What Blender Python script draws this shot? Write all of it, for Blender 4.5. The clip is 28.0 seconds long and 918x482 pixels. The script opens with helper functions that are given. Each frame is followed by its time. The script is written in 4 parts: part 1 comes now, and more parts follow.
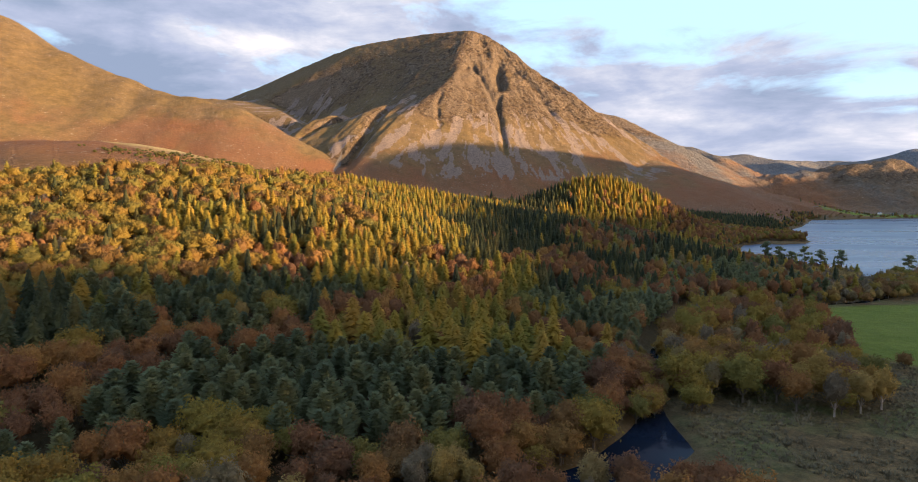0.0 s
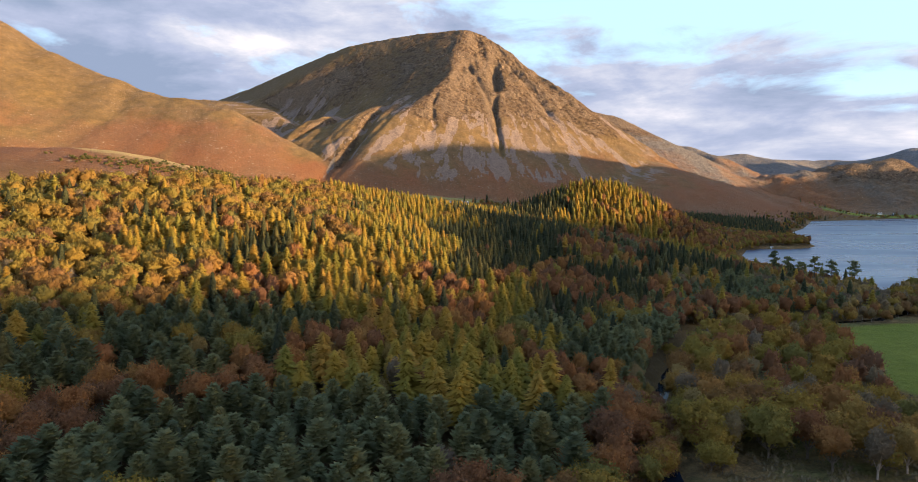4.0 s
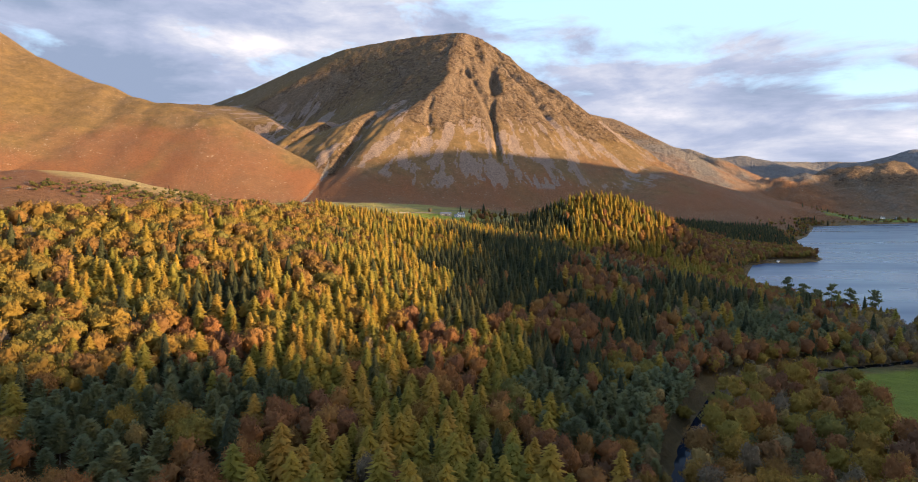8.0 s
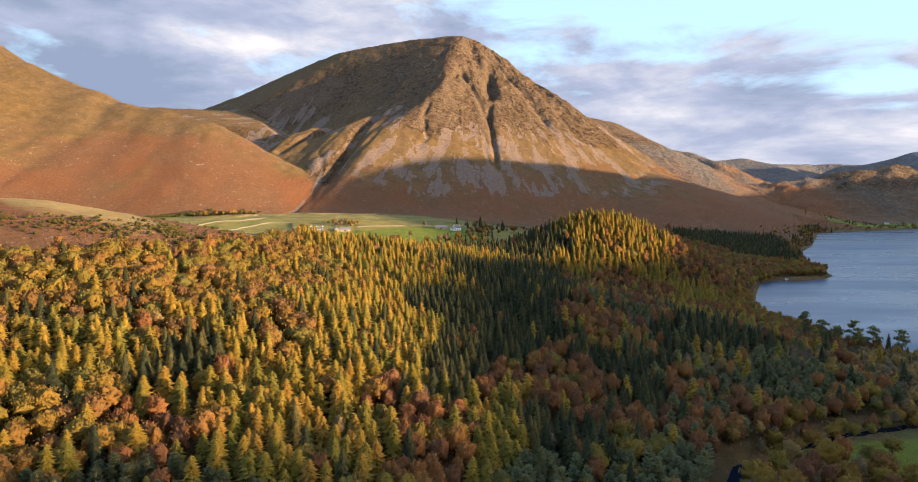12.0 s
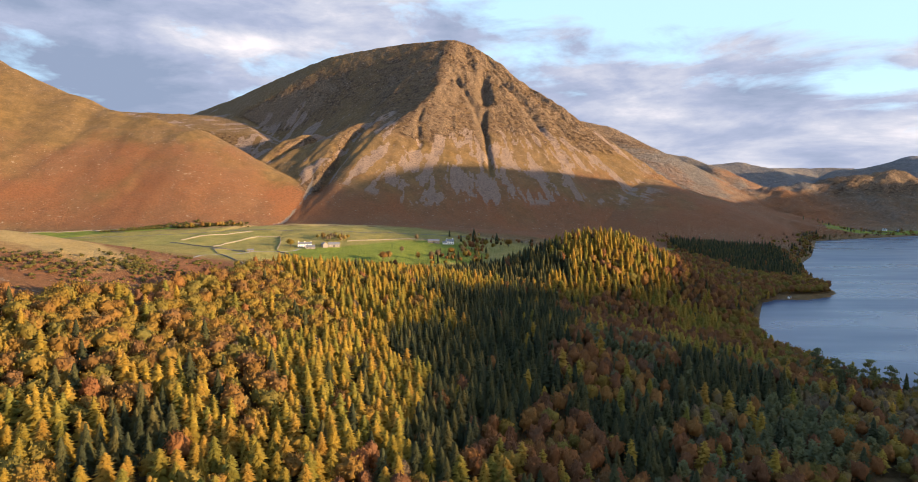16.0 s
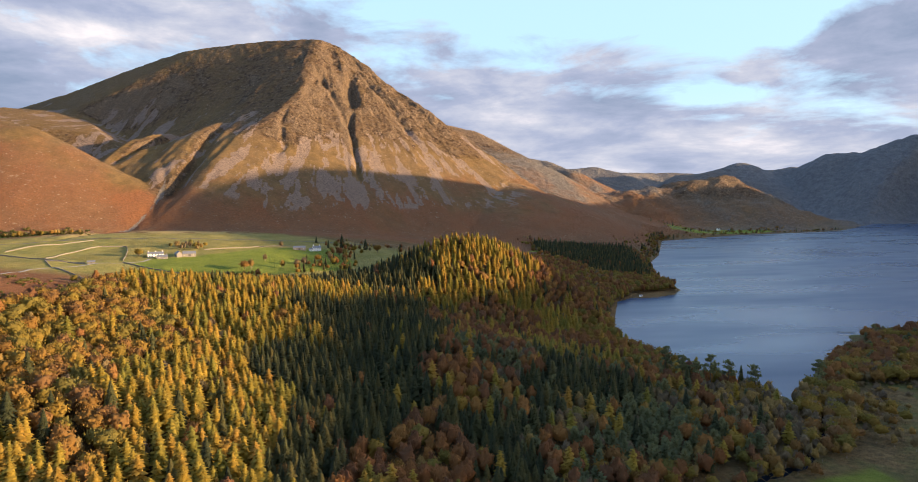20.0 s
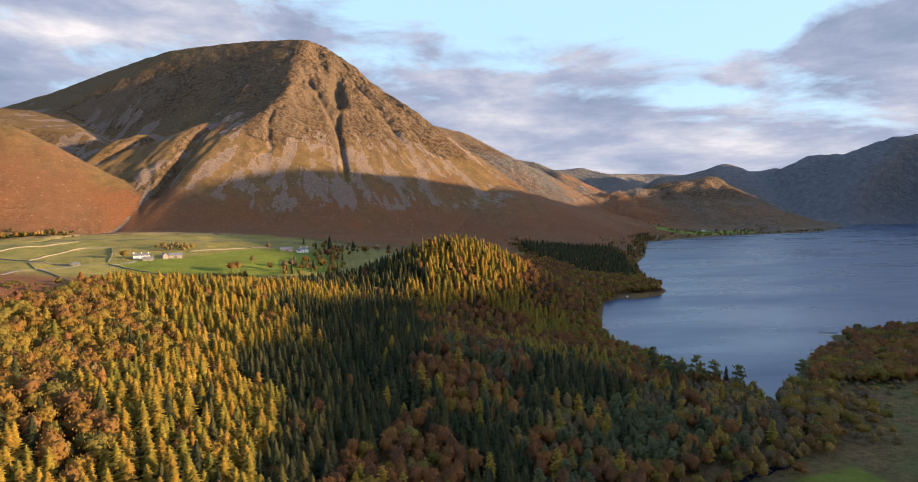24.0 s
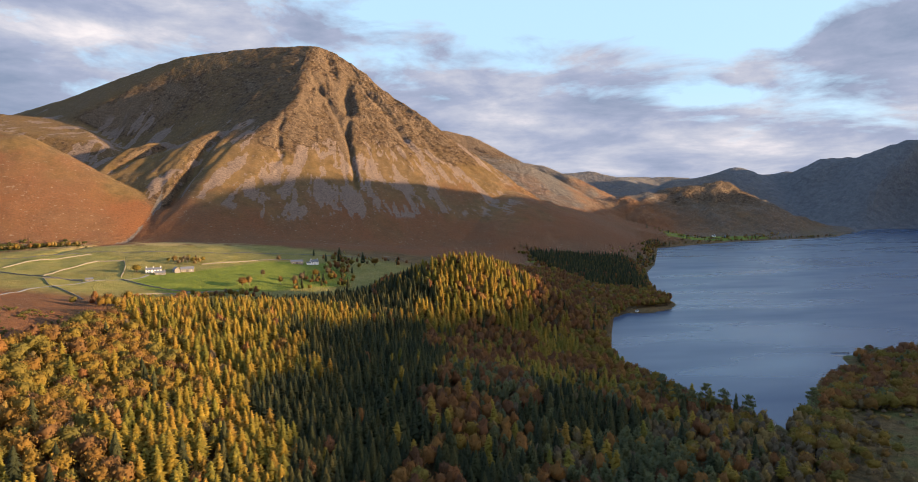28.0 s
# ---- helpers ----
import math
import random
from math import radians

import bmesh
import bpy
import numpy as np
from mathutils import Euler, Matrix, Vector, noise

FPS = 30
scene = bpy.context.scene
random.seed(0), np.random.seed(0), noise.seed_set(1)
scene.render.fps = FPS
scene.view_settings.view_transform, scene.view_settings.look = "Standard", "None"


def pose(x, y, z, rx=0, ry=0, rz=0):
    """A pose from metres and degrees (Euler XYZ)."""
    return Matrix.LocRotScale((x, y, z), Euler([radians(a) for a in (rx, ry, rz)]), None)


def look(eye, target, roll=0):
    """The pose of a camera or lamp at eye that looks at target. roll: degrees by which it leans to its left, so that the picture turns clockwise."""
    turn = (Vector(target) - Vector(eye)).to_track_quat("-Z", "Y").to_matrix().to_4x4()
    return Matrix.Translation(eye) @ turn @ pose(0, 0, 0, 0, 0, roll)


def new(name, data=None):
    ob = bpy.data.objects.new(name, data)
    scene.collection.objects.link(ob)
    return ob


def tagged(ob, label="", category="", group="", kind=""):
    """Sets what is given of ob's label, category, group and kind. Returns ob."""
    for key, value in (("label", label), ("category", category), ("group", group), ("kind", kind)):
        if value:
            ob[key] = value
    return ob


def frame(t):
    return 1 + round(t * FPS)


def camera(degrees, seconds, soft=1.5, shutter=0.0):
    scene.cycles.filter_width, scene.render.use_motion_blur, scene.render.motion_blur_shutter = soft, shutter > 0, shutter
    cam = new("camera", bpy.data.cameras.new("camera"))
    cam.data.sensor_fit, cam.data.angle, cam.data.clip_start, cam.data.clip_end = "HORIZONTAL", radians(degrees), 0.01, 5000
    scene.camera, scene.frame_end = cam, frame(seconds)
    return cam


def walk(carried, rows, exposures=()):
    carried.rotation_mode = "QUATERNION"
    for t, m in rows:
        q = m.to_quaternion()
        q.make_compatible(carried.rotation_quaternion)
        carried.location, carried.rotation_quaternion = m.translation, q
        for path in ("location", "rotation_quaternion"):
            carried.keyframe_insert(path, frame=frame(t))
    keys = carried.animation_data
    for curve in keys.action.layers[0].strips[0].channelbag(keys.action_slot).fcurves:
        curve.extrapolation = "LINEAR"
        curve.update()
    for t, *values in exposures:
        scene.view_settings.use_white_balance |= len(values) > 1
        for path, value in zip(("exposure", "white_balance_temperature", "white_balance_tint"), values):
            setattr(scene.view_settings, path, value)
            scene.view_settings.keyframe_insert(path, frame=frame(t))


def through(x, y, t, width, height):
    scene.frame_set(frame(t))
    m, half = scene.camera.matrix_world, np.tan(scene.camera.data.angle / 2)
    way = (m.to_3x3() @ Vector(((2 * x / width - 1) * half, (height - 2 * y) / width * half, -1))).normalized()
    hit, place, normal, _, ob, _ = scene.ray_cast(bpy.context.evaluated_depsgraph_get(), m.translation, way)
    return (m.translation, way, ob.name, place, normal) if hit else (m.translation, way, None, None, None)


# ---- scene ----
cam = camera(71.2, 28.0, soft=0.9)
walk(cam, [
    (0, pose(0.00, 0.00, 74.06, 86.11, -0.12, 2.53)),
    (2, pose(1.58, 14.13, 76.65, 86.04, 0.00, 2.38)),
    (5, pose(4.29, 40.84, 85.97, 86.07, 0.10, 2.24)),
    (8, pose(6.71, 69.47, 101.88, 86.07, 0.27, 2.13)),
    (11, pose(9.78, 100.14, 118.97, 86.08, 0.32, 2.07)),
    (12.5, pose(11.79, 115.45, 127.38, 86.04, 0.38, 2.02)),
    (15, pose(13.52, 137.23, 140.46, 86.08, 0.38, 1.74)),
    (17, pose(14.82, 149.26, 150.14, 86.16, 0.41, 1.40)),
    (17.5, pose(15.26, 150.56, 151.08, 86.20, 0.41, 1.17)),
    (18, pose(15.68, 151.10, 151.23, 86.21, 0.40, 0.01)),
    (18.5, pose(15.90, 151.66, 151.22, 86.20, 0.43, -3.65)),
    (19, pose(15.89, 151.95, 151.33, 86.20, 0.44, -7.09)),
    (19.5, pose(16.12, 152.31, 151.19, 86.21, 0.46, -8.64)),
    (20, pose(16.30, 152.31, 151.26, 86.20, 0.45, -10.00)),
    (20.5, pose(16.01, 152.37, 150.82, 86.23, 0.35, -11.95)),
    (22.5, pose(14.90, 151.20, 151.39, 86.27, 0.40, -12.56)),
    (23, pose(14.71, 151.04, 151.62, 86.26, 0.40, -11.83)),
    (24, pose(14.60, 150.30, 152.65, 86.24, 0.41, -11.16)),
    (25, pose(14.19, 150.24, 156.84, 86.23, 0.35, -10.94)),
    (26.5, pose(14.13, 149.83, 165.39, 86.22, 0.37, -10.65)),
    (28, pose(14.26, 149.62, 174.15, 86.25, 0.38, -10.34)),
], exposures=[(0.0, 2.02), (8.0, 2.0), (17.0, 1.9), (25.0, 1.76), (28.0, 1.72)])

# ---- light: a low sun from across the lake, broken cloud ----
SUN_FROM, SUN_UP = -16.0, 7.0  # degrees from +x towards +y, and above the horizon
sun = new("sun", bpy.data.lights.new("sun", "SUN"))
sun.data.energy, sun.data.angle, sun.data.color = 5.0, radians(0.6), (1.0, 0.67, 0.37)
a, e = radians(SUN_FROM), radians(SUN_UP)
sun.matrix_world = look((0, 0, 0), (-math.cos(a) * math.cos(e), -math.sin(a) * math.cos(e), -math.sin(e)))
world = bpy.data.worlds.new("sky")
scene.world = world
world.use_nodes = True


def wire(tree):
    """Short hand for nodes: node(type, inputs, settings) makes one and links or sets its inputs."""
    def node(kind, ins=(), **sets):
        n = tree.nodes.new(kind)
        for key, value in sets.items():
            if key == "stops":
                ramp = n.color_ramp.elements
                while len(ramp) < len(value):
                    ramp.new(0.5)
                for el, (at, col) in zip(ramp, value):
                    el.position, el.color = at, (*col, 1) if len(col) == 3 else col
            elif key == "blend":
                n.data_type, n.blend_type = "RGBA", value
            elif key == "op":
                n.operation = value
            elif key == "sky":
                n.sky_type = value
            elif key == "dims":
                n.noise_dimensions = value
            elif key == "attr":
                n.attribute_name = value
            elif key == "feature":
                n.feature = value
        for key, value in (ins.items() if isinstance(ins, dict) else enumerate(ins)):
            sock = n.inputs[key]
            if isinstance(value, bpy.types.NodeSocket):
                tree.links.new(value, sock)
            elif value is not None:
                if hasattr(sock.default_value, "__len__") and not hasattr(value, "__len__"):
                    value = [value] * len(sock.default_value)
                if hasattr(sock.default_value, "__len__") and len(sock.default_value) == 4 and len(value) == 3:
                    value = (*value, 1)
                sock.default_value = value
        return n
    return node


def mixed(node, k, a, b, blend="MIX"):
    """A colour between a and b."""
    return node("ShaderNodeMix", {0: k, 6: a, 7: b}, blend=blend).outputs[2]


def build_sky():
    tree = world.node_tree
    tree.nodes.clear()
    node = wire(tree)
    out = tree.nodes.new("ShaderNodeOutputWorld")
    sky = node("ShaderNodeTexSky", sky="NISHITA")
    sky.sun_disc = False
    sky.sun_elevation, sky.sun_rotation = radians(SUN_UP), radians(90 - SUN_FROM)
    sky.air_density, sky.dust_density, sky.ozone_density = 1.0, 1.2, 1.5
    way = node("ShaderNodeTexCoord").outputs["Generated"]
    xyz = node("ShaderNodeSeparateXYZ", [way])
    az = node("ShaderNodeMath", [xyz.outputs[0], xyz.outputs[1]], op="ARCTAN2").outputs[0]
    el = xyz.outputs[2]

    def maths(op, a, b):
        return node("ShaderNodeMath", [a, b], op=op).outputs[0]

    def patch(a0, e0, sa, se):
        """A soft oval of sky about a bearing and a height, in degrees."""
        u = maths("DIVIDE", maths("SUBTRACT", az, radians(a0)), radians(sa))
        v = maths("DIVIDE", maths("SUBTRACT", el, radians(e0)), radians(se))
        return maths("POWER", 2.718, maths("MULTIPLY", maths("ADD", maths("MULTIPLY", u, u), maths("MULTIPLY", v, v)), -1.0))
    flat = node("ShaderNodeCombineXYZ", [maths("MULTIPLY", az, 3.4), maths("MULTIPLY", maths("POWER", maths("MAXIMUM", el, 0.0), 0.75), 9.0), 0.0]).outputs[0]
    big = node("ShaderNodeTexNoise", {"Vector": node("ShaderNodeVectorMath", [flat, (3.1, 7.4, 0)], op="ADD").outputs[0], "Scale": 1.6, "Detail": 8, "Roughness": 0.58, "Distortion": 0.35}).outputs[0]
    soft = node("ShaderNodeTexNoise", {"Vector": flat, "Scale": 1.7, "Detail": 8, "Roughness": 0.6, "Distortion": 0.2}).outputs[0]
    cover = big
    for a0, e0, sa, se, k in ((31, 15.5, 13, 4.2, -0.42), (10, 16.5, 9, 2.2, -0.3), (32, 8.2, 6, 0.9, -0.28), (-33, 12.3, 3, 0.7, -0.12), (-34, 16, 8, 4, 0.25), (44, 11.5, 9, 2.5, 0.3),
                              (16, 6, 16, 4, 0.22), (0, 1.5, 60, 3.5, 0.2), (0, 48, 400, 22, -0.2), (-22, 16, 20, 3, 0.2), (-30, 9, 10, 3, 0.1)):
        cover = maths("ADD", cover, maths("MULTIPLY", patch(a0, e0, sa, se), k))
    cover = node("ShaderNodeMapRange", [cover, 0.36, 0.52, 0.0, 1.0]).outputs[0]
    light = soft
    for a0, e0, sa, se, k in ((-20, 12.6, 8, 1.2, 0.28), (36, 4.5, 9, 1.6, 0.12), (44, 11, 9, 4, -0.12), (-31, 8.5, 9, 3, -0.24), (-33, 17, 9, 3, -0.16), (-31, 12, 6, 6, -0.1), (-5, 16.5, 10, 1.5, 0.1)):
        light = maths("ADD", light, maths("MULTIPLY", patch(a0, e0, sa, se), k))
    tone = node("ShaderNodeValToRGB", [light], stops=[(0.27, (0.76, 0.94, 1.34)), (0.46, (1.13, 1.26, 1.70)), (0.60, (1.60, 1.66, 1.96)), (0.82, (2.9, 2.65, 2.65))]).outputs[0]
    high = node("ShaderNodeMapRange", [el, 0.26, 0.62, 0.0, 1.0]).outputs[0]
    clear = mixed(node, 0.85, sky.outputs[0], mixed(node, high, (1.58, 2.38, 3.15), (1.5, 2.35, 3.95)))
    haze = node("ShaderNodeMapRange", [el, 0.02, 0.16, 0.35, 0.0]).outputs[0]
    clear = mixed(node, haze, clear, (2.4, 2.4, 2.65))
    col = mixed(node, cover, clear, tone)
    # the bright veil of sky round the low sun
    glow = patch(90 - SUN_FROM, SUN_UP + 5, 21, 15)
    col = mixed(node, glow, col, (18.0, 13.2, 8.6))
    back = node("ShaderNodeBackground", [col, 0.112])
    tree.links.new(back.outputs[0], out.inputs[0])


build_sky()

# ---- materials ----
def material(name):
    m = bpy.data.materials.new(name)
    m.use_nodes = True
    m.node_tree.nodes.clear()
    node = wire(m.node_tree)
    out = m.node_tree.nodes.new("ShaderNodeOutputMaterial")

    def finish(colour, rough=0.8, bump=None, strength=0.3, distance=0.1, **more):
        ins = {"Base Color": colour, "Roughness": rough}
        ins.update({k.replace("_", " "): v for k, v in more.items()})
        if bump is not None:
            ins["Normal"] = node("ShaderNodeBump", {"Strength": strength, "Distance": distance, "Height": bump}).outputs[0]
        through = ins.pop("through", 0)
        b = node("ShaderNodeBsdfPrincipled", ins)
        if through:
            b = node("ShaderNodeMixShader", [through, b.outputs[0], node("ShaderNodeBsdfTranslucent", [colour]).outputs[0]])
        m.node_tree.links.new(b.outputs[0], out.inputs[0])
        return m
    return node, finish


def place(node):
    return node("ShaderNodeNewGeometry").outputs["Position"]


def noise_at(node, where, scale, detail=4, rough=0.55, stretch=None, distort=0.0):
    if stretch:
        where = node("ShaderNodeVectorMath", [where, stretch], op="MULTIPLY").outputs[0]
    return node("ShaderNodeTexNoise", {"Vector": where, "Scale": scale, "Detail": detail, "Roughness": rough, "Distortion": distort}).outputs[0]


def ramp(node, k, lo, hi, a=0.0, b=1.0):
    return node("ShaderNodeMapRange", [k, lo, hi, a, b]).outputs[0]


def times(node, a, b):
    return node("ShaderNodeMath", [a, b], op="MULTIPLY").outputs[0]


def land_material():
    node, finish = material("land")
    at = place(node)
    n1 = noise_at(node, at, 0.006, 6, 0.6)
    n2 = noise_at(node, at, 0.035, 6, 0.65)
    n3 = noise_at(node, at, 0.3, 5, 0.7)

    def share(name):
        return node("ShaderNodeAttribute", attr=name).outputs["Fac"]
    def over(col, name, grain, lo, hi, tint):
        k = node("ShaderNodeMath", [share(name), grain], op="ADD").outputs[0]
        return mixed(node, ramp(node, k, lo, hi), col, tint)
    strata = noise_at(node, at, 0.085, 4, 0.6, (1, 1, 3.0))
    spots = noise_at(node, at, 0.11, 6, 0.75, (1, 1, 1.6))
    speck = noise_at(node, at, 0.08, 4, 0.68)
    grass = mixed(node, ramp(node, n2, 0.35, 0.65), (0.115, 0.077, 0.030), (0.19, 0.121, 0.046))
    heath = mixed(node, ramp(node, speck, 0.40, 0.60), (0.055, 0.036, 0.022), (0.135, 0.088, 0.047))
    moorland = mixed(node, ramp(node, n2, 0.3, 0.7), (0.105, 0.07, 0.04), (0.165, 0.112, 0.062))
    col = mixed(node, ramp(node, n1, 0.35, 0.65), grass, mixed(node, 0.6, grass, moorland))
    # grey-brown that stands in for haze and shade on the farther fells
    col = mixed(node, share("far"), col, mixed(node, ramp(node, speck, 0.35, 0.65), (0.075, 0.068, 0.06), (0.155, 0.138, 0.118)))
    # blue-grey painted on the farthest hills in place of distance haze
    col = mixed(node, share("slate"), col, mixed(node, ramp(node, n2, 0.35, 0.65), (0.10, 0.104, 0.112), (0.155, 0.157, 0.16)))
    bracken = mixed(node, ramp(node, n3, 0.3, 0.7), (0.135, 0.057, 0.026), (0.24, 0.106, 0.045))
    col = over(col, "bracken", node("ShaderNodeMath", [times(node, n2, 0.6), times(node, n1, 0.4)], op="ADD").outputs[0], 0.6, 1.35, mixed(node, ramp(node, n1, 0.35, 0.65), bracken, mixed(node, 0.5, bracken, moorland)))
    col = over(col, "rock", n2, 0.70, 1.1, heath)
    crack = noise_at(node, at, 0.28, 6, 0.75, (1, 1, 2.2))
    stone = mixed(node, ramp(node, crack, 0.36, 0.62), (0.055, 0.039, 0.026), (0.205, 0.145, 0.088))
    grit = node("ShaderNodeMath", [times(node, strata, 0.5), times(node, speck, 0.5)], op="ADD").outputs[0]
    col = over(col, "rock", grit, 1.08, 1.20, stone)
    # lone outcrops on the open slopes
    col = mixed(node, times(node, ramp(node, spots, 0.60, 0.65), ramp(node, n1, 0.40, 0.54)), col, mixed(node, ramp(node, crack, 0.4, 0.6), (0.16, 0.125, 0.09), (0.36, 0.285, 0.21)))
    flecks = noise_at(node, at, 0.2, 5, 0.8, (1, 1, 1.5))
    scree = mixed(node, ramp(node, n3, 0.3, 0.7), (0.13, 0.097, 0.075), (0.235, 0.175, 0.135))
    loose = node("ShaderNodeMath", [times(node, n2, 0.45), times(node, speck, 0.55)], op="ADD").outputs[0]
    col = over(col, "scree", times(node, loose, 0.6), 0.72, 0.94, scree)
    pale = mixed(node, ramp(node, n2, 0.3, 0.7), (0.40, 0.30, 0.13), (0.26, 0.20, 0.08))
    col = over(col, "pale", n2, 0.72, 1.05, pale)
    col = mixed(node, share("hay"), col, mixed(node, ramp(node, n2, 0.3, 0.7), (0.19, 0.19, 0.05), (0.30, 0.255, 0.08)))
    green = mixed(node, ramp(node, n2, 0.3, 0.7), (0.125, 0.16, 0.022), (0.18, 0.215, 0.036))
    col = mixed(node, share("green"), col, green)
    tuft = noise_at(node, at, 0.16, 8, 0.85)
    wet = noise_at(node, at, 0.022, 5, 0.6)
    marsh = mixed(node, ramp(node, tuft, 0.38, 0.60), (0.075, 0.055, 0.024), (0.215, 0.145, 0.065))
    marsh = mixed(node, ramp(node, wet, 0.48, 0.64), marsh, mixed(node, ramp(node, tuft, 0.35, 0.65), (0.075, 0.09, 0.03), (0.15, 0.15, 0.055)))
    col = mixed(node, share("marsh"), col, marsh)
    col = mixed(node, share("wood"), col, mixed(node, n3, (0.055, 0.040, 0.018), (0.13, 0.085, 0.035)))
    wear = ramp(node, flecks, 0.34, 0.66, 0.55, 1.5)
    rugged = node("ShaderNodeMath", [times(node, share("rock"), 1.3), times(node, share("scree"), 0.5)], op="ADD")
    rugged = node("ShaderNodeMath", [rugged.outputs[0], 0.32], op="ADD")
    rugged.use_clamp = True
    col = mixed(node, rugged.outputs[0], col, mixed(node, 1.0, col, node("ShaderNodeCombineXYZ", [wear, wear, wear]).outputs[0], "MULTIPLY"))
    stony = mixed(node, ramp(node, n3, 0.3, 0.7), (0.10, 0.09, 0.08), (0.22, 0.195, 0.165))
    col = over(col, "stony", n3, 0.8, 1.1, stony)
    b = node("ShaderNodeMath", [times(node, crack, 1.6), times(node, times(node, strata, 2.2), ramp(node, share("rock"), 0.0, 0.6, 0.2, 1.0))], op="ADD").outputs[0]
    b = node("ShaderNodeMath", [b, times(node, times(node, share("rock"), speck), 3.5)], op="ADD").outputs[0]
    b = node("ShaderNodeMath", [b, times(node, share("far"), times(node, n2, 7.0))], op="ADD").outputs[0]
    return finish(col, 0.95, b, 1.0, 4.0, Specular_IOR_Level=0.1)


def leaf_material(name, *shades, rough=0.85):
    node, finish = material(name)
    at = place(node)
    tint = node("ShaderNodeMath", [node("ShaderNodeObjectInfo").outputs["Random"], node("ShaderNodeAttribute", attr="tint").outputs["Fac"]], op="ADD").outputs[0]
    tint = node("ShaderNodeMath", [tint], op="FRACT").outputs[0]
    leaf = node("ShaderNodeNewGeometry").outputs["Random Per Island"]
    base = node("ShaderNodeValToRGB", [tint], stops=[(i / (len(shades) - 1), c) for i, c in enumerate(shades)]).outputs[0]
    spread = ramp(node, leaf, 0, 1, 0.88, 1.13)
    col = mixed(node, 1.0, base, node("ShaderNodeCombineXYZ", [spread, spread, spread]).outputs[0], "MULTIPLY")
    grain = ramp(node, noise_at(node, at, 0.9, 3), 0.3, 0.7, 0.9, 1.1)
    col = mixed(node, 1.0, col, node("ShaderNodeCombineXYZ", [grain, grain, grain]).outputs[0], "MULTIPLY")
    return finish(col, rough, Specular_IOR_Level=0.15, through=0.52)


def bark_material(name, dark, light):
    node, finish = material(name)
    k = noise_at(node, place(node), 2.5, 4, 0.6, (1, 1, 0.3))
    return finish(mixed(node, ramp(node, k, 0.3, 0.7), dark, light), 0.9, k, 0.5, 0.05)


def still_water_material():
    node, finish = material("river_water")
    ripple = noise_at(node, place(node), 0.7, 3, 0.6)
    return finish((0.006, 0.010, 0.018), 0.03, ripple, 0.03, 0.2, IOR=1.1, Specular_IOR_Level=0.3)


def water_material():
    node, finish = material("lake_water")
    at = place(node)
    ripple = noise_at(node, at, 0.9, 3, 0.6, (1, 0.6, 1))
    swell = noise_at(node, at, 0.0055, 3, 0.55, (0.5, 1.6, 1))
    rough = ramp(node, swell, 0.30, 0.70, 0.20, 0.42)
    # blue base colour stands in for blue sky mirrored in the rough water
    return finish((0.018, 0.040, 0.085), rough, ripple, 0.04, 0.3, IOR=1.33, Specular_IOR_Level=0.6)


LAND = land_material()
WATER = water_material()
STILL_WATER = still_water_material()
LEAF = {
    "larch": leaf_material("larch_needles", (0.20, 0.185, 0.038), (0.28, 0.215, 0.038), (0.34, 0.235, 0.04), (0.35, 0.215, 0.045)),
    "spruce": leaf_material("spruce_needles", (0.045, 0.054, 0.030), (0.062, 0.071, 0.034), (0.086, 0.09, 0.038), (0.13, 0.112, 0.04)),
    "pine": leaf_material("pine_needles", (0.10, 0.115, 0.058), (0.13, 0.142, 0.068), (0.155, 0.16, 0.072), (0.19, 0.175, 0.07)),
    "oak": leaf_material("oak_leaves", (0.15, 0.132, 0.036), (0.215, 0.162, 0.034), (0.24, 0.158, 0.032), (0.23, 0.13, 0.034), (0.185, 0.102, 0.042)),
    "beech": leaf_material("beech_leaves", (0.16, 0.085, 0.046), (0.21, 0.098, 0.042), (0.25, 0.118, 0.042), (0.29, 0.155, 0.046)),
    "birch": leaf_material("birch_twigs", (0.15, 0.115, 0.078), (0.19, 0.145, 0.085), (0.27, 0.19, 0.07), (0.33, 0.215, 0.06)),
}


def plain_material(name, dark, light, scale=1.2, rough=0.85):
    node, finish = material(name)
    k = noise_at(node, place(node), scale, 5, 0.65)
    return finish(mixed(node, ramp(node, k, 0.3, 0.7), dark, light), rough, k, 0.4, 0.05)


def glass_material():
    node, finish = material("window_glass")
    return finish((0.03, 0.035, 0.04), 0.08, Specular_IOR_Level=0.6)


STONE_WALL = plain_material("dry_stone", (0.09, 0.08, 0.062), (0.22, 0.19, 0.148), 0.8)
LIME = plain_material("whitewash", (0.66, 0.64, 0.60), (0.82, 0.80, 0.76), 0.5)
RUBBLE = plain_material("grey_stonework", (0.12, 0.11, 0.10), (0.25, 0.23, 0.20), 1.5)
SLATE = plain_material("roof_slate", (0.075, 0.08, 0.09), (0.16, 0.165, 0.175), 2.0, 0.6)
GLASS = glass_material()
PAINT = plain_material("white_joinery", (0.7, 0.7, 0.68), (0.8, 0.8, 0.78))
DOOR_PAINT = plain_material("dark_door_paint", (0.05, 0.05, 0.05), (0.10, 0.09, 0.08))
LANE = plain_material("lane_gravel", (0.15, 0.14, 0.12), (0.26, 0.24, 0.20), 0.4)
TARMAC = plain_material("old_tarmac", (0.06, 0.06, 0.06), (0.12, 0.115, 0.11), 0.5)
